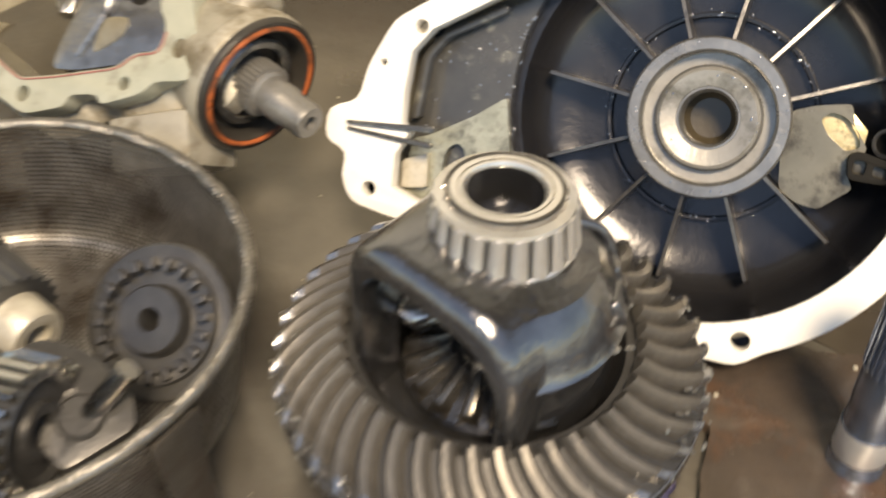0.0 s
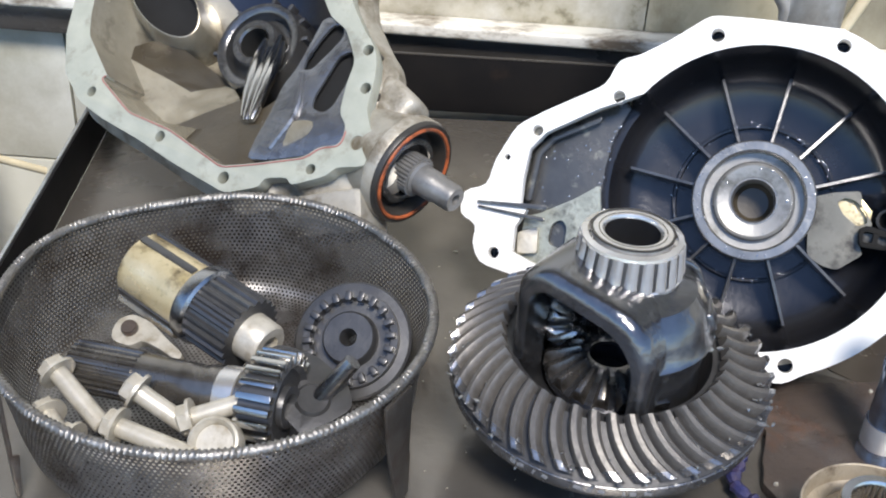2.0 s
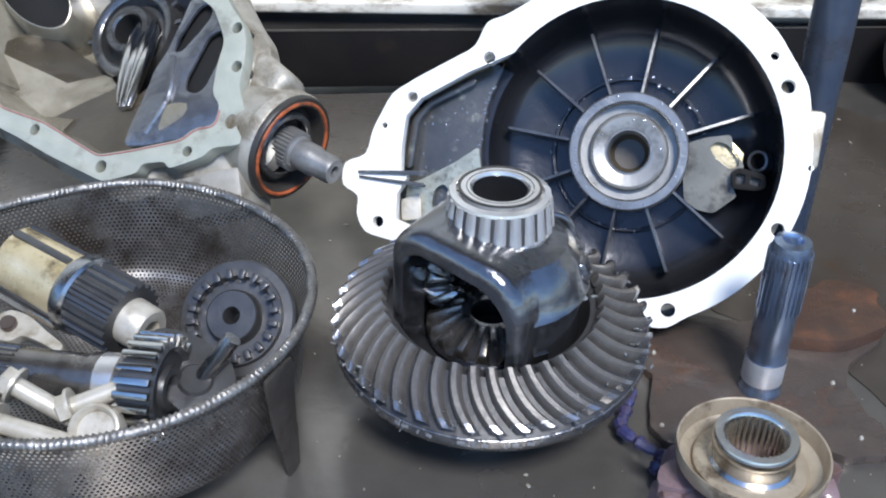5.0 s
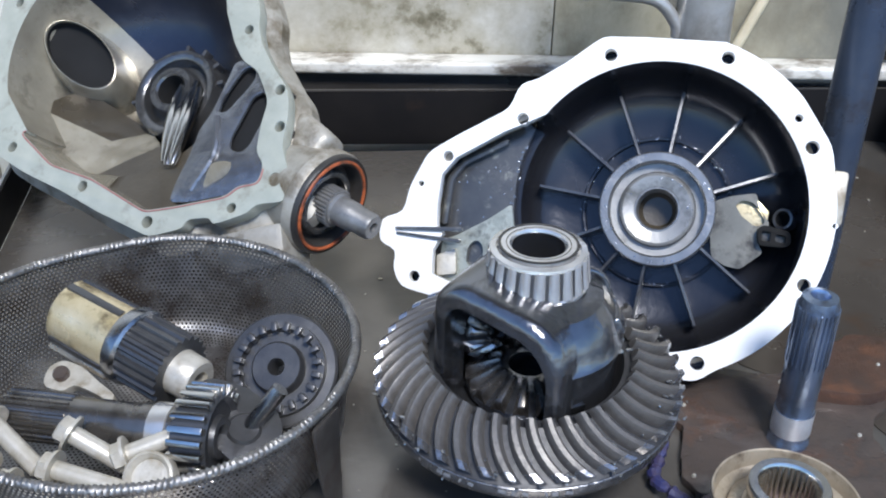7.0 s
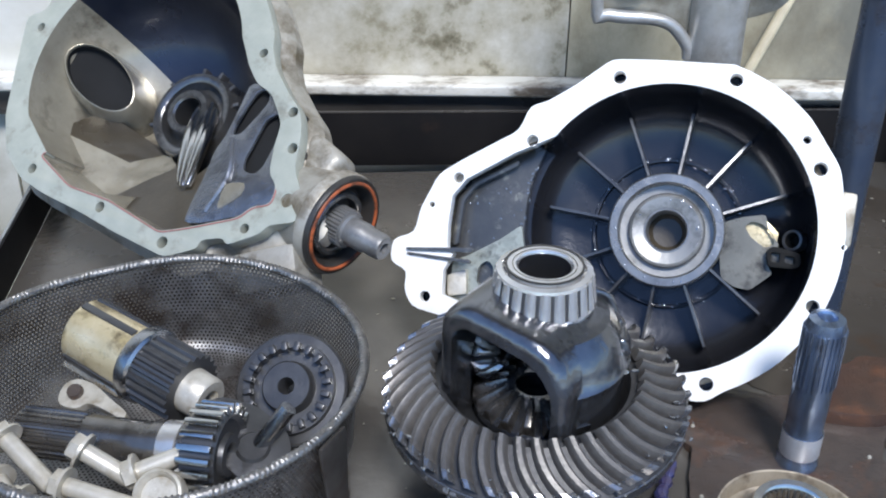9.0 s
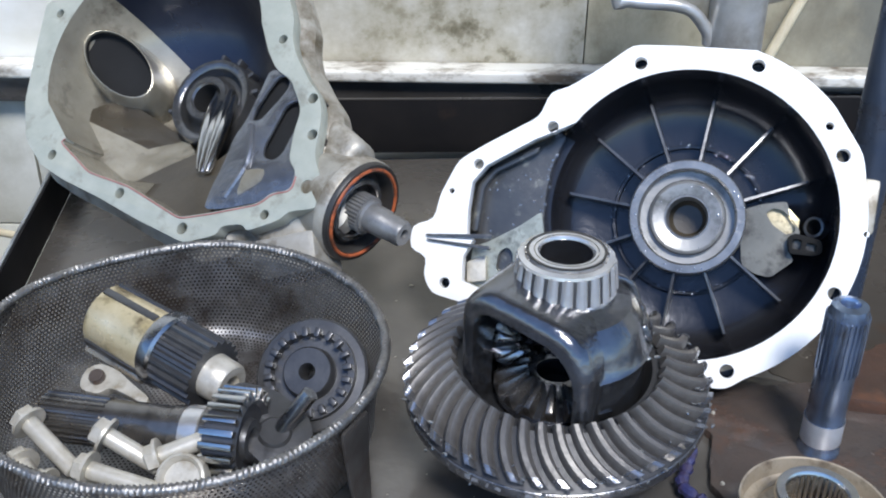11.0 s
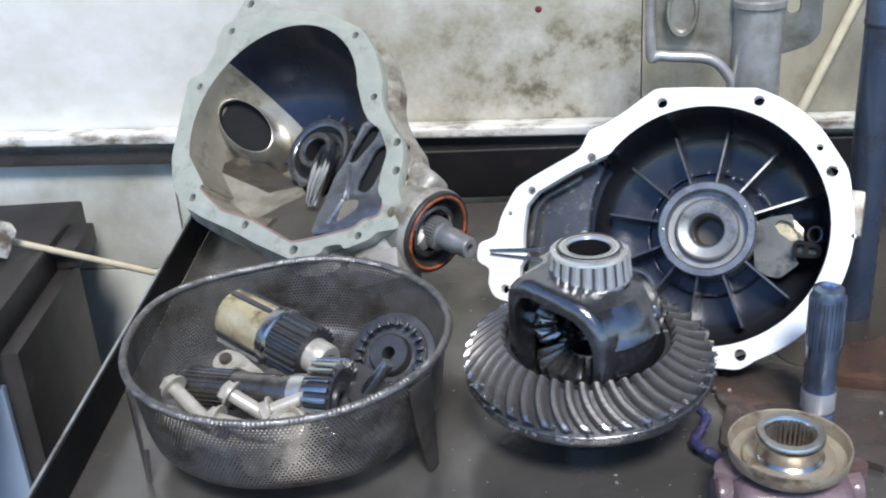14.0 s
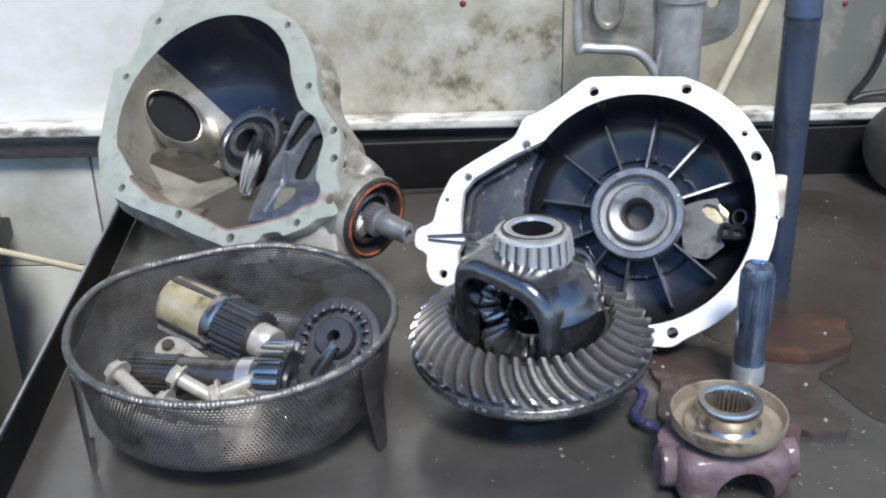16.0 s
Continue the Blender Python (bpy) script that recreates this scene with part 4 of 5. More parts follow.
part("sealant_bead", tube(bead[len(bead) * 2 // 3:], 0.0006, 6), M_PINKLINE, housing, "thin red sealant line")


def curtain(top, drop, th):
    """A thin upright rib below a chain of points."""
    bm = bmesh.new()
    rows = []
    for k, p in enumerate(top):
        p = Vector(p)
        d = (Vector(top[min(k + 1, len(top) - 1)]) - Vector(top[max(k - 1, 0)])).to_2d().normalized()
        side = Vector((-d.y, d.x, 0)) * th / 2
        low = Vector((0, 0, -drop))
        rows.append([bm.verts.new(p + side + low), bm.verts.new(p + side), bm.verts.new(p - side), bm.verts.new(p - side + low)])
    for a, c in zip(rows, rows[1:]):
        for k in range(3):
            bm.faces.new((a[k], a[k + 1], c[k + 1], c[k]))
    bm.faces.new(rows[0])
    bm.faces.new(rows[-1])
    return bm


# oval port, web with slots, inner ribs
PORT = pose(-0.163, 0.052, -0.042, 0, 25, 0) @ pose(0, 0, 0, 0, 0, -22) @ Matrix.Diagonal((1.42, 0.84, 1, 1))
part("port_rim", moved(rev([(0.0285, -0.006), (0.0285, 0.0005), (0.0289, 0.0014), (0.0296, 0.0012), (0.0318, -0.004), (0.042, -0.05)], 40, True), PORT), M_CASTIN, housing, "rim of the side port")
# shallow cup painted black for the shade of a deep port
part("port_inside", moved(rev([(0.0287, 0.0005), (0.0280, -0.010), (0.020, -0.014), (0, -0.015)], 40), PORT), M_VOID, housing, "side port, the shade of its depth painted black")
slot = lambda x, y, w, h, a: [tuple((pose(x * mm, y * mm, 0, 0, 0, a) @ Vector((px * mm, py * mm, 0))).to_2d()) for px, py in arc(0, h / 2 - w / 2, w / 2, 0, 180, 6) + arc(0, -h / 2 + w / 2, w / 2, 180, 360, 6)]
web_line = rounded(pts_mm("45,74 46,46 45,22 41,8 43,-20 42,-42 44,-60 64,-54 96,-38 104,-26 124,-22 126,-6 104,42 90,58 64,76"), 1, 0.004)
slots = [rounded(pts_mm("57,70 67,72 72,63 68,50 59,28 51,25 49,36 53,58"), 2, 0.004), rounded(pts_mm("77,46 85,54 93,50 97,40 95,6 90,-2 78,-2 74,7"), 2, 0.004)]
part("slotted_web", plate(web_line, [q if sum(a[0] * c[1] - c[0] * a[1] for a, c in zip(q, q[1:] + q[:1])) < 0 else q[::-1] for q in slots], 0.0035), M_WEB, housing, "oily web with two slots", pose(0, 0, -0.0030))
# black sheet added under the slots for the shade inside them
part("web_slot_shade", plate(rounded(pts_mm("98,58 62,80 48,72 48,18 72,-8 108,-8 108,14"), 2), [], 0.0015), M_VOID, housing, "", pose(0, 0, -0.0110))
part("web_side", curtain([(0.0450, 0.072, -0.005), (0.0448, 0.026, -0.005), (0.0415, 0.008, -0.005), (0.0435, -0.020, -0.005), (0.0440, -0.058, -0.005)], 0.06, 0.0025), M_WEB, housing)
part("web_ridge", tube(smooth_line([(0.052, 0.022, -0.003), (0.066, -0.010, -0.002), (0.060, -0.045, -0.003)], 5), 0.003, 8), M_WEB, housing)
part("web_recess", plate(rounded(pts_mm("66,-17 86,-10 88,-22 70,-42"), 2), [], 0.002), M_CASTIN, housing, "", pose(0, 0, -0.0022))


def facets(points, faces):
    """A few flat faces over corner points given in millimetres."""
    bm = bmesh.new()
    vs = [bm.verts.new(Vector(p) * mm) for p in points]
    for f in faces:
        bm.faces.new([vs[k] for k in f])
    bmesh.ops.subdivide_edges(bm, edges=bm.edges[:], cuts=7, use_grid_fill=True)
    for v in bm.verts:
        v.co.z += 0.0035 * noise.noise(v.co * 55) + 0.0010 * noise.noise(v.co * 190)
    return bm


SHELF = [(-192, -8, -50), (-166, 27, -66), (-78, 10, -84), (-104, -14, -66), (-150, -48, -44), (-82, -54, -46), (-40, -6, -60), (-30, 4, -88)]
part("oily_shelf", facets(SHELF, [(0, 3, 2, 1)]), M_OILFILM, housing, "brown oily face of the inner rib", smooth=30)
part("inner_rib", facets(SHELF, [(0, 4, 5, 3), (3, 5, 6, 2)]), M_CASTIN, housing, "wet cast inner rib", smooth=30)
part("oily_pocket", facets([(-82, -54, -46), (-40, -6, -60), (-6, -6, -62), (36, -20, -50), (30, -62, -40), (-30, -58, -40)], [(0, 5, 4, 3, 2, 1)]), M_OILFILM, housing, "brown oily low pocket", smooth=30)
for dx, dy, w in ((0.0, 0.0, 1.0), (0.0095, 0.004, 0.9), (-0.0090, 0.004, 0.9), (0.003, 0.010, 0.7)):
    part("shift_finger", tube(smooth_line([(-0.046 + dx, 0.054 + dy, -0.070), (-0.026 + dx, 0.024 + dy, -0.050), (-0.012 + dx * 0.8, -0.004 + dy, -0.040), (-0.001 + dx * 0.5, -0.026 + dy * 0.6, -0.034)], 4), 0.0054 * w, 10, [1, 1, 1.1, 1.1, 1.15, 1.15, 1.15, 1.1, 1.1, 1.0, 0.95, 0.85, 0.6]), M_STEEL, housing, "bright wet shift finger")
part("ear", plate(rounded(pts_mm("-205,130 -228,130 -236,161 -234,186 -233,205 -212,210 -182,202 -136,197 -150,178 -190,158")[::-1], 2), [arc(-0.219, 0.197, 0.0055, 0, -345, 14), arc(-0.225, 0.159, 0.005, 0, -345, 14)], 0.010), M_GASKET, housing, "pale cast ear with two holes", pose(0, 0, -0.0128))
for x, y, r in ((-0.219, 0.197, 0.0066), (-0.225, 0.159, 0.006)):
    part("bolt_hole", rev([(r, 0.0), (r, -0.004), (0, -0.004)], 16), M_VOID, housing, "", pose(x, y, -0.0232))
# snout with oil seal and stub shaft
SN = HOUSING.inverted() @ along((-0.101, 0.563, 0.113), (-0.101 + 0.71, 0.563 - 0.69, 0.113 - 0.09))
part("snout", moved(rev([(0.036, -0.001), (0.043, -0.001), (0.0445, -0.003), (0.0445, -0.012), (0.041, -0.016), (0.037, -0.045), (0.0, -0.045)], 56), SN), M_CAST, housing, "cast snout for the stub shaft")
part("seal_body", moved(rev([(0.0, -0.014), (0.020, -0.014), (0.0325, -0.010), (0.0345, -0.006), (0.0355, 0.0015), (0.0362, 0.0022), (0.0425, 0.0025), (0.0438, 0.0), (0.0438, -0.010)], 64), SN), M_RUBBER, housing, "black rubber oil seal")
part("seal_ring", moved(rev([(0.0366, 0.0018), (0.0370, 0.0034), (0.0380, 0.0040), (0.0394, 0.0036), (0.0400, 0.0018)], 64, True), SN), M_ORANGE, housing, "orange seal ring")
part("race", moved(rev([(0.0225, -0.013), (0.0225, -0.004), (0.0235, -0.003), (0.0270, -0.003), (0.0285, -0.0045), (0.0290, -0.013)], 56, True), SN), M_DARKHUB, housing, "oily inner race")
stub = part("stub_shaft", moved(rev([(0.0140, -0.014), (0.0140, 0.0095), (0.0122, 0.011), (0.0122, 0.027), (0.0110, 0.0285), (0.0110, 0.044), (0.0095, 0.047), (0.0045, 0.047), (0.0038, 0.042), (0, 0.042)], 36), SN), M_DULL, housing, "dull grey stepped stub shaft")
part("splined_section", moved(spline_ring(0.0165, 0.0150, 0.014, 30, -0.006), SN), M_DULL, stub)
part("foot", moved(box(0.06, 0.035, 0.05, 0.006), pose(0.128, -0.068, -0.038, 12, 0, 28)), M_CAST, housing, "pale cast foot")
part("neck", moved(box(0.045, 0.075, 0.035, 0.012, None, 4), pose(0.122, 0.012, -0.034, 0, 0, -20)), M_CAST, housing, "cast neck behind the flange")

# ---- the wire basket and what it holds ----
BC, BR, BZ = (-0.227, 0.391), 0.141, 0.101
basket = thing("parts_basket", pose(BC[0], BC[1], 0), "round perforated steel parts basket on three legs, half full", "basket")


def rim_lift(a):
    """The rim is bent up a little at one side and at the back."""
    return 0.006 * math.exp(-(((a - 158) / 24) ** 2)) + 0.0025 * math.exp(-(((a - 75) / 30) ** 2)) - 0.0015 * math.exp(-(((a - 112) / 14) ** 2))


BASKET_PROFILE = [(0.110, 0.0245), (0.120, 0.0255), (0.1275, 0.030), (0.1312, 0.038), (0.1330, 0.049), (0.1350, 0.063), (0.1378, 0.078), (0.1395, 0.090), (0.141, 0.101)]


def basket_wall():
    """Perforated wall turning under in a rounded corner, a little dented."""
    bm = bmesh.new()
    uvl = bm.loops.layers.uv.new("UVMap")
    n = 96
    vs, run, last = [], [], None
    for j, (r, z) in enumerate(BASKET_PROFILE):
        ring = []
        for k in range(n):
            a = 2 * math.pi * k / n
            rr = r + (0.0022 * noise.noise((2.2 * math.cos(a), 2.2 * math.sin(a), z * 22)) + 0.0008 * noise.noise((k * 0.4, j * 0.5, 1))) * min(1.0, j / 3)
            ring.append(bm.verts.new((rr * math.cos(a), rr * math.sin(a), z + rim_lift(360 * k / n) * max(0.0, (z - 0.03) / 0.071))))
        vs.append(ring)
        run.append(run[-1] + math.hypot(r - last[0], z - last[1]) if last else 0.0)
        last = (r, z)
    for j in range(len(vs) - 1):
        for k in range(n):
            f = bm.faces.new((vs[j][k], vs[j][(k + 1) % n], vs[j + 1][(k + 1) % n], vs[j + 1][k]))
            for lp, (kk, jj) in zip(f.loops, ((k, j), (k + 1, j), (k + 1, j + 1), (k, j + 1))):
                lp[uvl].uv = (kk / n * 2 * math.pi * 0.1337, run[jj])
    return bm


def basket_floor():
    bm = bmesh.new()
    uvl = bm.loops.layers.uv.new("UVMap")
    n = 64
    prev = None
    for r in (0.004, 0.04, 0.08, 0.1102):
        ring = [bm.verts.new((r * math.cos(2 * math.pi * k / n), r * math.sin(2 * math.pi * k / n), 0.0245)) for k in range(n)]
        if prev:
            for k in range(n):
                f = bm.faces.new((prev[k], prev[(k + 1) % n], ring[(k + 1) % n], ring[k]))
                for lp in f.loops:
                    lp[uvl].uv = lp.vert.co.to_2d()
        prev = ring
    return bm


part("wall", basket_wall(), M_MESH, basket, "perforated steel wall")
part("floor", basket_floor(), M_MESH, basket, "perforated steel bottom")


def rope_ring(r, z, tube_r, twists, segs=420):
    bm = bmesh.new()
    rings = []
    for k in range(segs):
        a = 2 * math.pi * k / segs
        ring = []
        for j in range(8):
            b = 2 * math.pi * j / 8
            rr = tube_r * (1 + 0.22 * math.sin(2 * (b + twists / 2 * a)) + 0.08 * noise.noise((k * 0.2, j, 0)))
            ring.append(bm.verts.new(((r + rr * math.cos(b)) * math.cos(a), (r + rr * math.cos(b)) * math.sin(a), z + rim_lift(math.degrees(a)) + rr * math.sin(b))))
        rings.append(ring)
    for k in range(segs):
        for j in range(8):
            bm.faces.new((rings[k][j], rings[(k + 1) % segs][j], rings[(k + 1) % segs][(j + 1) % 8], rings[k][(j + 1) % 8]))
    return bm


part("rim", rope_ring(BR, BZ + 0.001, 0.0034, 250, 720), M_RIM, basket, "twisted wire rim", smooth=60)
for ang, top, foot, ln in ((-32, 0.030, 0.011, 0.094), (-153, 0.026, 0.009, 0.085), (90, 0.030, 0.010, 0.085)):
    line = [(-top * 0.55, ln), (top * 0.45, ln), (top * 0.45, ln * 0.35), (foot * 1.15, 0.0), (foot * 0.15, 0.0), (-top * 0.35, ln * 0.55)]
    face = moved(plate(rounded(line, 2, 0.004)[::-1], [], 0.0025, 0.0006), pose(0.1425, 0, 0, 90, 0, 90))
    side = moved(plate(rounded([(0.0, ln * 0.4), (-0.006, ln * 0.4), (-0.003, 0.001), (0.0, 0.001)], 1, 0.001)[::-1], [], 0.0025, 0.0006), pose(0.1422, foot * 1.15, 0, 90, 0, 0))
    part("leg", merged(face, side), M_LEG, basket, "tapered bent steel leg", pose(0, 0, 0, 0, 0, ang))

sleeve = thing("planet_drum", along((-0.294, 0.468, 0.082), (-0.188, 0.388, 0.066)), "yellowed slotted drum with a dark splined hub", "drum")
part("drum", rev([(0.0, 0.0), (0.017, 0.0), (0.019, 0.001), (0.023, 0.001), (0.025, 0.003), (0.026, 0.06), (0.0, 0.06)], 40), M_CREAM, sleeve, "yellowed metal drum")
for k, a in enumerate((-150, -120, 60, 95, 200)):
    part("groove", box(0.0035, 0.006, 0.052, 0.001), M_DARK, sleeve, "", pose(0, 0, 0, 0, 0, a) @ pose(0.0252, 0, 0.030))
part("drum_rail", box(0.010, 0.008, 0.058, 0.003), M_BRASSY, sleeve, "", pose(0, 0, 0, 0, 0, -135) @ pose(0.026, 0, 0.029))
part("collar", rev([(0.02, 0.058), (0.0275, 0.058), (0.029, 0.060), (0.029, 0.068), (0.027, 0.070), (0.02, 0.070)], 40, True), M_STEELD, sleeve, "grey steel collar")
part("splined_hub", spline_ring(0.0268, 0.0244, 0.038, 22, 0.069), M_DARK, sleeve, "dark splined hub")
part("end_boss", rev([(0.006, 0.118), (0.008, 0.125), (0.0145, 0.125), (0.0162, 0.123), (0.0170, 0.106), (0.006, 0.106)], 36, True), M_BOLT, sleeve, "cream end boss")

pin_shaft = thing("pinion_shaft", along((-0.322, 0.383, 0.056), (-0.186, 0.337, 0.066)), "polished steel shaft with splined end and small pinion", "shaft")
part("shaft", rev([(0, 0.0), (0.014, 0.0), (0.016, 0.002), (0.0165, 0.045), (0.0165, 0.10), (0.018, 0.101), (0.018, 0.130), (0.0, 0.130)], 40), M_SHAFT, pin_shaft, "dark oily shaft")
part("splined_section", spline_ring(0.0178, 0.0162, 0.048, 24, 0.002), M_SHAFT, pin_shaft, "oily grey splines")
part("journal", rev([(0.016, 0.109), (0.0186, 0.109), (0.019, 0.110), (0.019, 0.122), (0.016, 0.123)], 40, True), M_ROLLER, pin_shaft, "bright polished journal")
pg = part("pinion", rev([(0.007, 0.0), (0.0290, 0.0), (0.0290, 0.0215), (0.0265, 0.0235), (0.0240, 0.0200), (0.0150, 0.0200), (0.0140, 0.0235), (0.0090, 0.0235), (0.007, 0.018)], 48, True), M_DARK, pin_shaft, "small dark pinion", pose(0, 0, 0.132))
P_TOOTH = finish(box(0.0075, 0.0046, 0.0235, 0.0011))
for k in range(24):
    part("tooth", P_TOOTH, M_STEEL, pg, m=pose(0, 0, 0, 0, 0, 360 / 24 * k) @ pose(0.0312, 0, 0.0117))

planet = thing("toothed_hub", along((-0.138, 0.424, 0.050), (-0.150, 0.393, 0.085)) @ Matrix.Diagonal((0.92, 0.92, 0.92, 1)), "dark grey disc hub with a ring of short teeth", "hub")
part("disc", rev([(0.006, 0.0), (0.042, 0.0), (0.0458, 0.003), (0.0463, 0.009), (0.0445, 0.011), (0.0380, 0.0115), (0.0375, 0.0170), (0.0320, 0.0170), (0.0300, 0.0115), (0.0215, 0.0115), (0.0205, 0.020), (0.019, 0.022), (0.007, 0.022), (0.006, 0.020)], 56, True), M_DARK, planet)
T_SHORT = finish(box(0.0075, 0.0046, 0.0085, 0.0010))
for k in range(20):
    part("tooth", T_SHORT, M_DARK, planet, m=pose(0, 0, 0, 0, 0, 18 * k) @ pose(0.0325, 0, 0.0185))
lever = thing("shift_lever", pose(-0.163, 0.348, 0.056, 20, -10, 40), "dark cast lever with an upright pin", "lever")
part("body", plate(rounded(pts_mm("-20,-18 18,-20 26,-4 22,24 8,46 -8,48 -24,24"), 3), [arc(0, 0, 0.006, 0, -345, 14)], 0.016, 0.003), M_DARK, lever, "", pose(0, 0, 0.008))
part("boss", rev([(0.0, 0.010), (0.010, 0.010), (0.014, 0.006), (0.015, 0.0), (0, 0)], 28), M_DARK, lever)
part("pin", tube([(0, 0, 0), tuple(lever.matrix_basis.to_3x3().inverted() @ Vector((0.026, 0.004, 0.034)))], 0.0058, 14), M_STEELD, lever, "grey steel pin")


def hex_bolt(ln, r, label, m):
    b = thing("bolt", m, label, "bolt", "bolts in the basket")
    part("shank", rev([(0, 0), (r * 0.8, 0), (r, r * 0.2), (r, ln), (0, ln)], 16), M_BOLT, b)
    part("head", merged(rev([(0, ln), (r * 1.55, ln), (r * 1.55, ln + r * 1.1), (r * 1.3, ln + r * 1.3), (0, ln + r * 1.3)], 6), rev([(0, ln - r * 0.3), (r * 2.0, ln - r * 0.3), (r * 2.0, ln + 0.0003), (0, ln + 0.0003)], 24)), M_BOLT, b, smooth=25)
    return b


BOLTS = [((-0.290, 0.323, 0.056), (-0.327, 0.357, 0.073), 0.050), ((-0.234, 0.318, 0.060), (-0.270, 0.333, 0.077), 0.042), ((-0.192, 0.327, 0.080), (-0.245, 0.319, 0.064), 0.045),
         ((-0.230, 0.294, 0.060), (-0.284, 0.315, 0.066), 0.052), ((-0.262, 0.288, 0.050), (-0.315, 0.315, 0.056), 0.05), ((-0.30, 0.30, 0.048), (-0.34, 0.35, 0.056), 0.045), ((-0.27, 0.315, 0.042), (-0.24, 0.275, 0.048), 0.05),
         ((-0.255, 0.300, 0.044), (-0.205, 0.285, 0.050), 0.04)]
for p, q, ln in BOLTS:
    hex_bolt(ln, 0.0062, "pale zinc bolt lying in the basket", along(p, q))
cap = thing("threaded_cap", along((-0.216, 0.304, 0.060), (-0.222, 0.285, 0.085)) @ Matrix.Diagonal((0.8, 0.8, 0.8, 1)), "pale ring cap lying among the bolts", "cap")
part("cap_ring", rev([(0.010, 0.0), (0.021, 0.0), (0.0215, 0.004), (0.020, 0.014), (0.018, 0.015), (0.016, 0.013), (0.0145, 0.009), (0.0, 0.009)], 36), M_BOLT, cap)
clip = thing("clevis_joint", pose(-0.2935, 0.418, 0.060, 22, 0, -25) @ Matrix.Diagonal((0.75, 0.75, 0.75, 1)), "pale clevis joint with a reddish pin", "joint")
part("fork", plate(rounded(pts_mm("-16,-8 -10,-16 10,-16 16,-6 34,-8 60,-14 62,-6 36,4 14,14 -8,16 -18,6"), 2), [], 0.010, 0.002), M_BOLT, clip)
part("pin", rev([(0, 0.006), (0.007, 0.006), (0.008, 0.004), (0.008, 0), (0, 0)], 20), M_RUST, clip, "reddish pin end")

# ---- the stub axle on its rusty flange, and the yoke in front ----
axle = thing("stub_axle", pose(0.232, 0.372, 0), "bright splined stub axle standing on a rusty flange", "axle")
flange_line = rounded(pts_mm("-92,-38 -80,-52 -40,-50 10,-62 40,-75 66,-74 76,-58 68,-30 66,0 78,22 112,44 128,72 118,104 96,112 60,84 20,78 -40,92 -72,88 -84,60 -74,20"), 3)
uneven = []
for (x0, y0), (x1, y1) in zip(flange_line, flange_line[1:] + flange_line[:1]):
    for k in range(4):
        x, y = x0 + (x1 - x0) * k / 4, y0 + (y1 - y0) * k / 4
        w = 0.0035 * noise.noise((x * 70, y * 70, 0.5))
        uneven.append((x + w, y + w))
part("flange", plate(uneven, [], 0.007, 0.0015), M_RUST, axle, "rusty cast flange plate", pose(0, 0, 0.0072))
part("arm", plate(rounded(pts_mm("26,46 60,36 80,34 116,48 126,62 122,80 132,92 118,108 94,114 78,102 56,104"), 3), [], 0.012, 0.003), M_RUSTARM, axle, "raised rusty arm", pose(0, 0, 0.0190))
SLIM = Matrix.Diagonal((0.8, 0.8, 1, 1))
part("shaft", rev([(0.0190, 0.006), (0.0190, 0.011), (0.0178, 0.013), (0.0178, 0.017), (0.0178, 0.036), (0.0172, 0.038), (0.0172, 0.055), (0.0176, 0.057), (0.0176, 0.126), (0.0155, 0.1335), (0.009, 0.135), (0.0075, 0.133), (0.006, 0.124), (0, 0.124)], 48), M_POLISH, axle, "polished bluish shaft", SLIM)
part("polished_band", rev([(0.0180, 0.0365), (0.0183, 0.0368), (0.0183, 0.0175), (0.0180, 0.017)], 48), M_BAND, axle, "bright polished band", SLIM)
part("splined_section", spline_ring(0.0190, 0.0170, 0.046, 26, 0.080), M_POLISH, axle, "", SLIM)
STUD = finish(rev([(0, 0.002), (0.0012, 0.0018), (0.0016, 0.001), (0.0018, 0), (0, 0)], 10))
for x, y in ((-0.082, -0.034), (-0.066, 0.045), (0.052, -0.058), (0.056, 0.0), (0.10, 0.07), (0.02, 0.068)):
    part("stud", STUD, M_BOLT, axle, "small pale stud", pose(x, y, 0.007 if x < 0.08 else 0.0185))

yoke = thing("drive_yoke", pose(0.1735, 0.250, 0), "rusty drive yoke with a steel cup and splined sleeve", "yoke")
part("cup", rev([(0.026, 0.0530), (0.036, 0.0530), (0.0425, 0.057), (0.0446, 0.0675), (0.0456, 0.0680), (0.0460, 0.066), (0.0445, 0.0565), (0.038, 0.0505), (0.026, 0.0500)], 64, True), M_CUP, yoke, "yellowed dished cup")
part("seal_seat", rev([(0.026, 0.052), (0.0345, 0.052), (0.0345, 0.0565), (0.0325, 0.058), (0.026, 0.058)], 56, True), M_CUP, yoke)
slv = part("sleeve", rev([(0.0265, 0.050), (0.0262, 0.059), (0.0240, 0.061), (0.0240, 0.070), (0.0255, 0.072), (0.0255, 0.0765), (0.0245, 0.0785), (0.0195, 0.0785), (0.0180, 0.0765), (0.0180, 0.045)], 56), M_STEEL, yoke, "bright sleeve")
part("splined_bore", spline_ring(0.0182, 0.0166, 0.0315, 30, 0.045, True), M_BRASSY, slv)
part("sleeve_bottom", rev([(0, 0.046), (0.018, 0.046)], 32), M_RUBBER, yoke)
yb = merged(moved(box(0.090, 0.076, 0.046, 0.0175, None, 5), pose(0, 0.0, 0.024)))
ya = moved(rev([(0, -0.1), (0.024, -0.1), (0.024, 0.1), (0, 0.1)], 32), pose(0.006, 0, 0.010, 90, 0, 0))
yc = moved(rev([(0, -0.1), (0.013, -0.1), (0.013, 0.1), (0, 0.1)], 24), pose(0, 0, 0.024, 90, 0, 90))
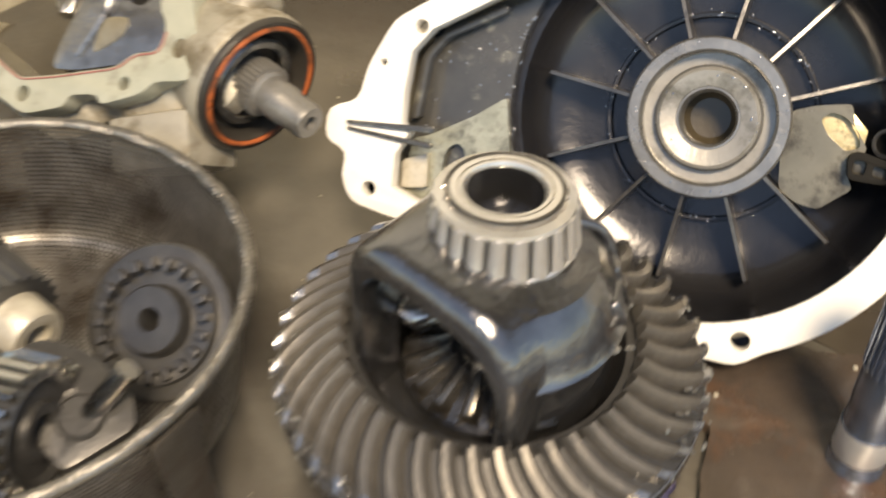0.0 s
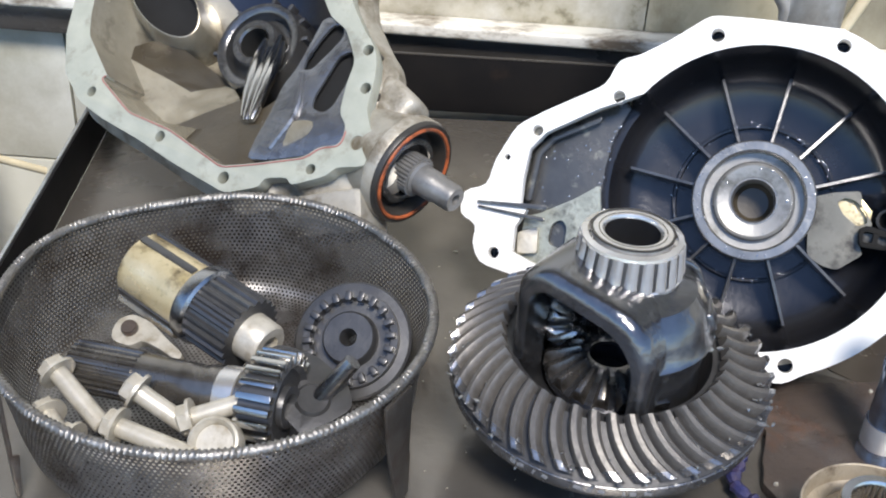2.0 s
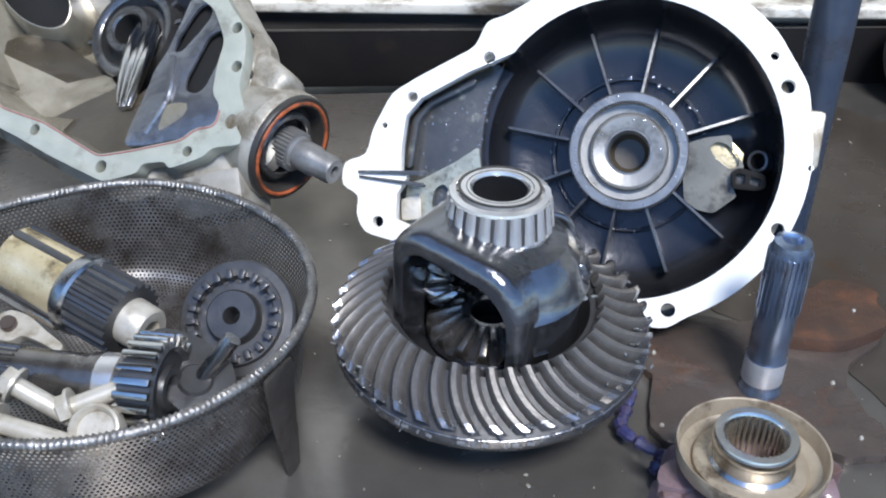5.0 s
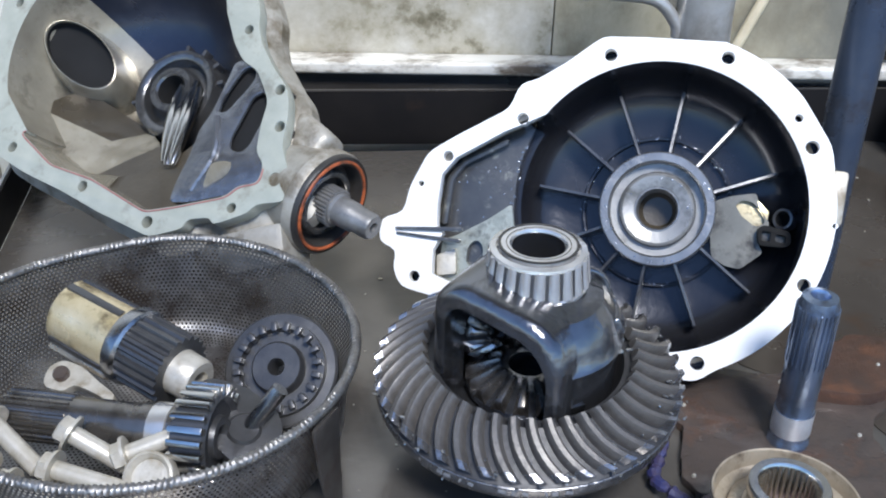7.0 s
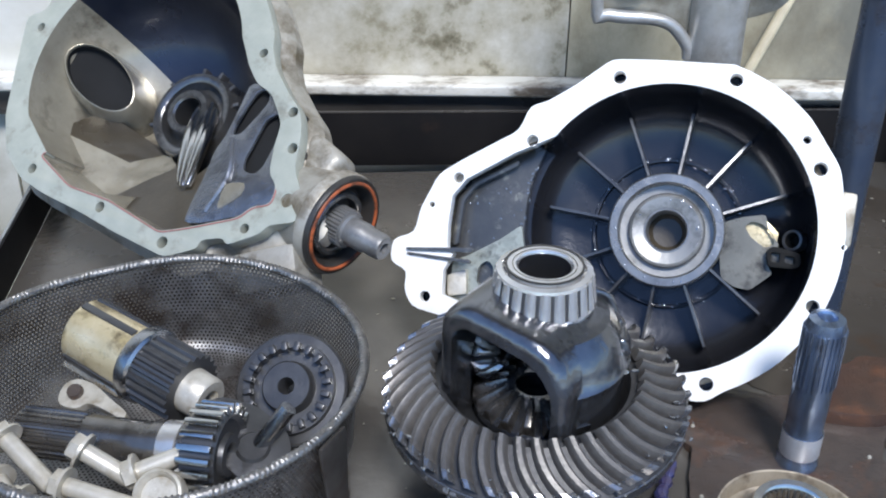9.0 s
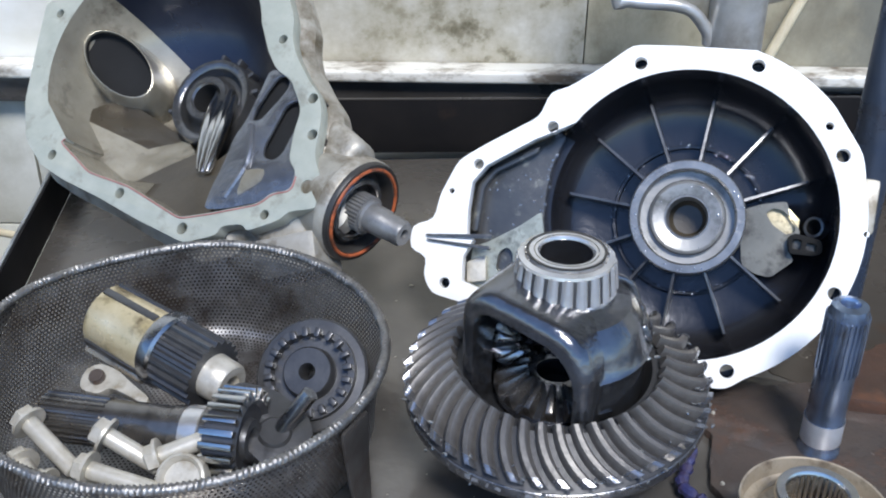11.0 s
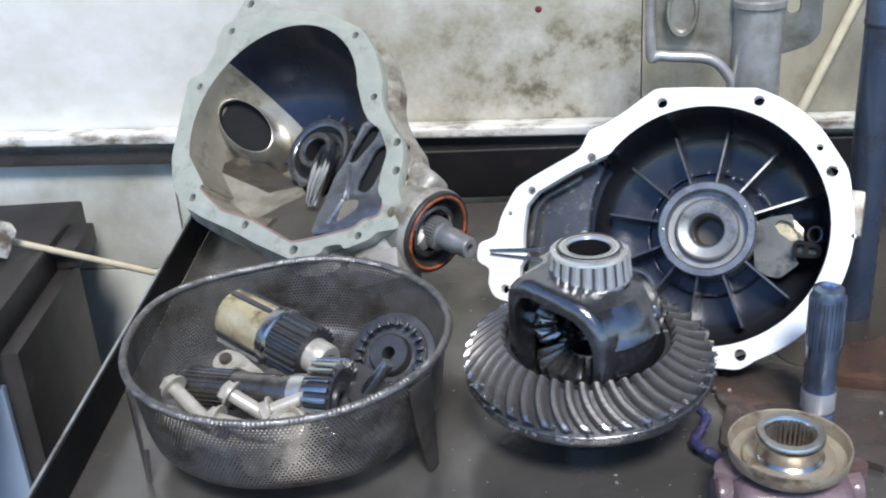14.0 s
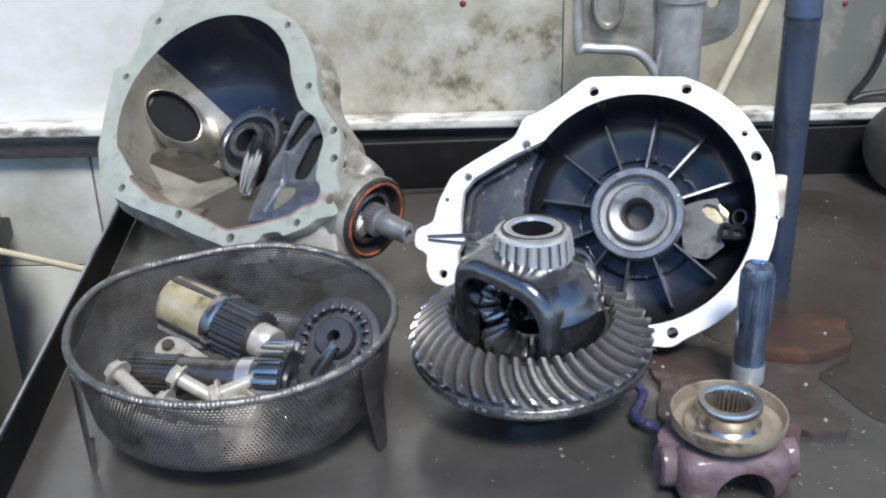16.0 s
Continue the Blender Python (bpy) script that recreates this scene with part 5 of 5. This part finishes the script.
part("yoke_body", cut(yb, [ya, yc]), M_YOKE, yoke, "purplish rusty yoke casting")
for sx in (-1, 1):
    part("yoke_ear", moved(rev([(0.008, 0), (0.017, 0), (0.019, 0.003), (0.018, 0.012), (0.014, 0.014), (0.008, 0.010)], 28, True), pose(sx * 0.042, -0.004, 0.024, 0, sx * 90, 0)), M_YOKE, yoke)
part("yoke_wing", plate(rounded(pts_mm("-58,-8 -52,8 -40,14 40,14 58,4 62,-6 40,-12 -40,-14"), 2), [], 0.012, 0.003), M_YOKE, yoke, "", pose(0, 0.004, 0.046))

cord = part("oily_cord", tube(smooth_line([(0.128, 0.392, 0.012), (0.136, 0.372, 0.010), (0.127, 0.352, 0.008), (0.120, 0.335, 0.010), (0.128, 0.318, 0.012), (0.140, 0.305, 0.010), (0.132, 0.296, 0.006)], 6), 0.0042, 8, [0.45 + 0.6 * abs(math.sin(1.9 * k)) + 0.3 * math.sin(0.7 * k) ** 2 for k in range(37)]), M_BLUE)
tagged(cord, "blue oily twisted rag strip on the bench", "rag")

# ---- along the wall ----
STRUT = pose(0.245, 0.715, 0, 0, 0, -6)
strut = thing("strut", STRUT, "pale cast strut tube with perforated side brackets", "strut")
part("tube", rev([(0, 0.0), (0.026, 0.0), (0.026, 0.20), (0.0255, 0.22), (0.0255, 0.62), (0, 0.62)], 40), M_STRUT, strut)
part("collar", rev([(0.0256, 0.288), (0.0285, 0.290), (0.0285, 0.296), (0.0256, 0.298)], 40, True), M_STRUT, strut)
br = rounded(pts_mm("0,205 -28,214 -45,234 -76,238 -104,240 -112,248 -112,420 -108,430 0,430"), 3)
part("bracket", plate(br, [], 0.010, 0.0022), M_BRACKET, strut, "flat side bracket", pose(0, 0.002, 0, 90, 0, 0))
part("boss", moved(rev([(0, 0.0035), (0.015, 0.0035), (0.017, 0.006), (0.020, 0.006), (0.0225, 0.0)], 32), pose(-0.080, -0.0075, 0.288, 90, 0, 0) @ Matrix.Diagonal((0.8, 1.35, 1, 1))), M_BRACKET, strut, "oval boss with a raised rim")
part("bracket_edge", tube(smooth_line([(-0.112, -0.006, 0.40), (-0.112, -0.006, 0.25), (-0.100, -0.006, 0.239), (-0.050, -0.006, 0.234), (-0.028, -0.006, 0.214), (-0.024, -0.006, 0.20)], 5), 0.006, 10), M_STRUT, strut, "raised edge of the bracket")
part("bracket", plate(rounded(pts_mm("0,232 30,236 54,244 65,256 65,400 0,400"), 3), [slot(36, 300, 14, 46, 0)[::-1]], 0.010, 0.002), M_BRACKET, strut, "slotted side bracket", pose(0, 0.002, 0, 90, 0, 0))

post = thing("steel_post", pose(0.322, 0.562, 0), "blue-grey steel pipe standing on the bench", "post")
part("pipe", rev([(0.012, 0.0), (0.0175, 0.0), (0.0175, 0.7), (0.012, 0.7)], 36, True), M_PIPE, post)
part("coupling", rev([(0.0175, 0.302), (0.0184, 0.3035), (0.0184, 0.3065), (0.0178, 0.308), (0.0178, 0.42), (0.0175, 0.421)], 36, True), M_PIPE, post, "pipe joint")
rod = part("leaning_rod", tube([(0.337, 0.905, 0.07), (0.470, 0.93, 0.36)], 0.0062, 10), M_PALE)
tagged(rod, "pale rod leaning against the wall", "rod")
cable = part("cable", tube(smooth_line([tuple(WALL @ Vector(p)) for p in ((0.60, -0.01, 0.42), (0.595, -0.01, 0.26), (0.575, -0.012, 0.15), (0.545, -0.014, 0.100), (0.575, -0.012, 0.106), (0.70, -0.012, 0.112))], 6), 0.0045, 8), M_CABLE)
tagged(cable, "black cable hanging on the wall", "cable")
drum = thing("grey_casting", pose(0.608, 0.83, 0.0), "rounded grey casting lying at the back of the bench", "casting")
part("body", moved(rev([(0, -0.06), (0.03, -0.06), (0.052, -0.052), (0.060, -0.035), (0.062, 0.05), (0.055, 0.07), (0, 0.07)], 40), pose(0, 0, 0.062, 0, 90, 20)), M_GREYBODY, drum)
part("foot", box(0.06, 0.08, 0.02, 0.006, pose(0.0, 0, 0.010)), M_GREYBODY, drum)

# ---- the bin beyond the bench ----
bin_ = thing("black_bin", pose(-0.592, 0.56, -0.86, 0, 0, 2), "black metal bin with a stepped lid beside the bench", "bin")
part("body", box(0.5, 0.24, 0.82, 0.008, pose(-0.245, 0.18, 0.41)), M_CABINET, bin_)
# front panel, paler and bluer than the rest of the bin
part("front_panel", box(0.44, 0.012, 0.76, 0.004, pose(-0.238, 0.055, 0.40)), M_BINFRONT, bin_, "pale blue front panel")
part("lid", box(0.46, 0.72, 0.045, 0.006, pose(-0.246, 0.055, 0.839)), M_CABINET, bin_, "dark lid")
part("corner_post", box(0.034, 0.085, 0.030, 0.004, pose(-0.003, 0.315, 0.836)), M_CABINET, bin_)
gun = thing("caulking_gun", along((-0.64, 0.80, 0.015), (-0.508, 0.885, -0.075)), "pale rod with a light grip lying over the bin", "tool")
part("rod", tube([(0, 0, -0.02), (0, 0, 0.19)], 0.0045, 10), M_PALE, gun)
part("grip", box(0.035, 0.04, 0.07, 0.006, pose(0, 0, -0.05)), M_RAIL, gun, "light grey grip")

# ---- oil spread on the bench ----
def puddle(cx, cy, rx, ry, seed, n=90):
    """Irregular outline of a spilt film."""
    out = []
    for k in range(n):
        a = 2 * math.pi * k / n
        f = 1 + 0.28 * noise.noise((math.cos(a) * 1.4 + seed, math.sin(a) * 1.4, seed)) + 0.12 * noise.noise((math.cos(a) * 5 + seed, math.sin(a) * 5, seed))
        out.append((cx + rx * f * math.cos(a), cy + ry * f * math.sin(a)))
    return out


for cx, cy, rx, ry, seed in ((0.50, 0.57, 0.27, 0.27, 1.7),):
    oil = part("oil_puddle", plate(puddle(cx, cy, rx, ry, seed), [], 0.0012, 0), M_PUDDLE, None, "", pose(0, 0, 0.0009))
    tagged(oil, "dark brown glossy oil film spread on the bench", "oil stain")

# ---- flakes and crumbs on the bench ----
rnd = random.Random(7)
fl = bmesh.new()
for k in range(360):
    x, y = rnd.uniform(-0.1, 0.6), rnd.uniform(0.1, 0.85)
    if k % 2:
        x, y = rnd.gauss(0.22, 0.09), rnd.gauss(0.30, 0.09)
    s = rnd.uniform(0.0003, 0.0008) if k % 5 else rnd.uniform(0.0008, 0.0017)
    bmesh.ops.create_icosphere(fl, subdivisions=1, radius=s, matrix=pose(x, y, s * 0.4 + 0.0006, 0, 0, rnd.uniform(0, 360)) @ Matrix.Diagonal((rnd.uniform(0.7, 2.2), rnd.uniform(0.6, 1.1), 0.45, 1)))
flakes = part("metal_flakes", fl, M_FLAKE)
tagged(flakes, "small pale metal flakes scattered on the bench", "flakes", kind="stuff")

# ---- wall panels ----
UPPER = finish(box(1.2988, 0.012, 1.2, 0.0015))
DAMP, BROWN = UPPER.copy(), UPPER.copy()
for i in range(-3, 4):
    part("wall_panel", BROWN if i == 0 else DAMP if i == -1 else UPPER, M_WALLR if i == 0 else M_WALLS if i == -1 else M_WALL, wall, m=WALL @ pose(0.158 + 1.3 * (i + 0.5), 0.004, 0.07 + 0.6015))
LOWER = finish(box(0.657, 0.012, 0.198, 0.0015))
BASE = finish(box(0.657, 0.012, 0.70, 0.0015))
for i in range(-4, 7):
    part("wall_panel", LOWER, M_WALLC, wall, m=WALL @ pose(-0.50 + 0.66 * (i + 0.5), 0.004, -0.031))
    part("wall_panel", BASE, M_WALLC, wall, m=WALL @ pose(-0.50 + 0.66 * (i + 0.5), 0.004, -0.4825))
UPPER_TOP = finish(box(1.2988, 0.012, 1.75, 0.0015))
for i in range(-3, 4):
    part("wall_panel", UPPER_TOP, M_WALL, wall, m=WALL @ pose(0.158 + 1.3 * (i + 0.5), 0.004, 1.2735 + 0.8765))
for x, z, r in ((0.026, 0.238, 0.0045), (0.525, 0.226, 0.004)):
    spot = part("paint_spot", rev([(0, 0.0012), (r * 0.7, 0.0010), (r, 0)], 16), M_RED, None, "", WALL @ pose(x, -0.0025, z, 90, 0, 0))
    tagged(spot, "small red paint spot on the wall", "paint spot", kind="structure")
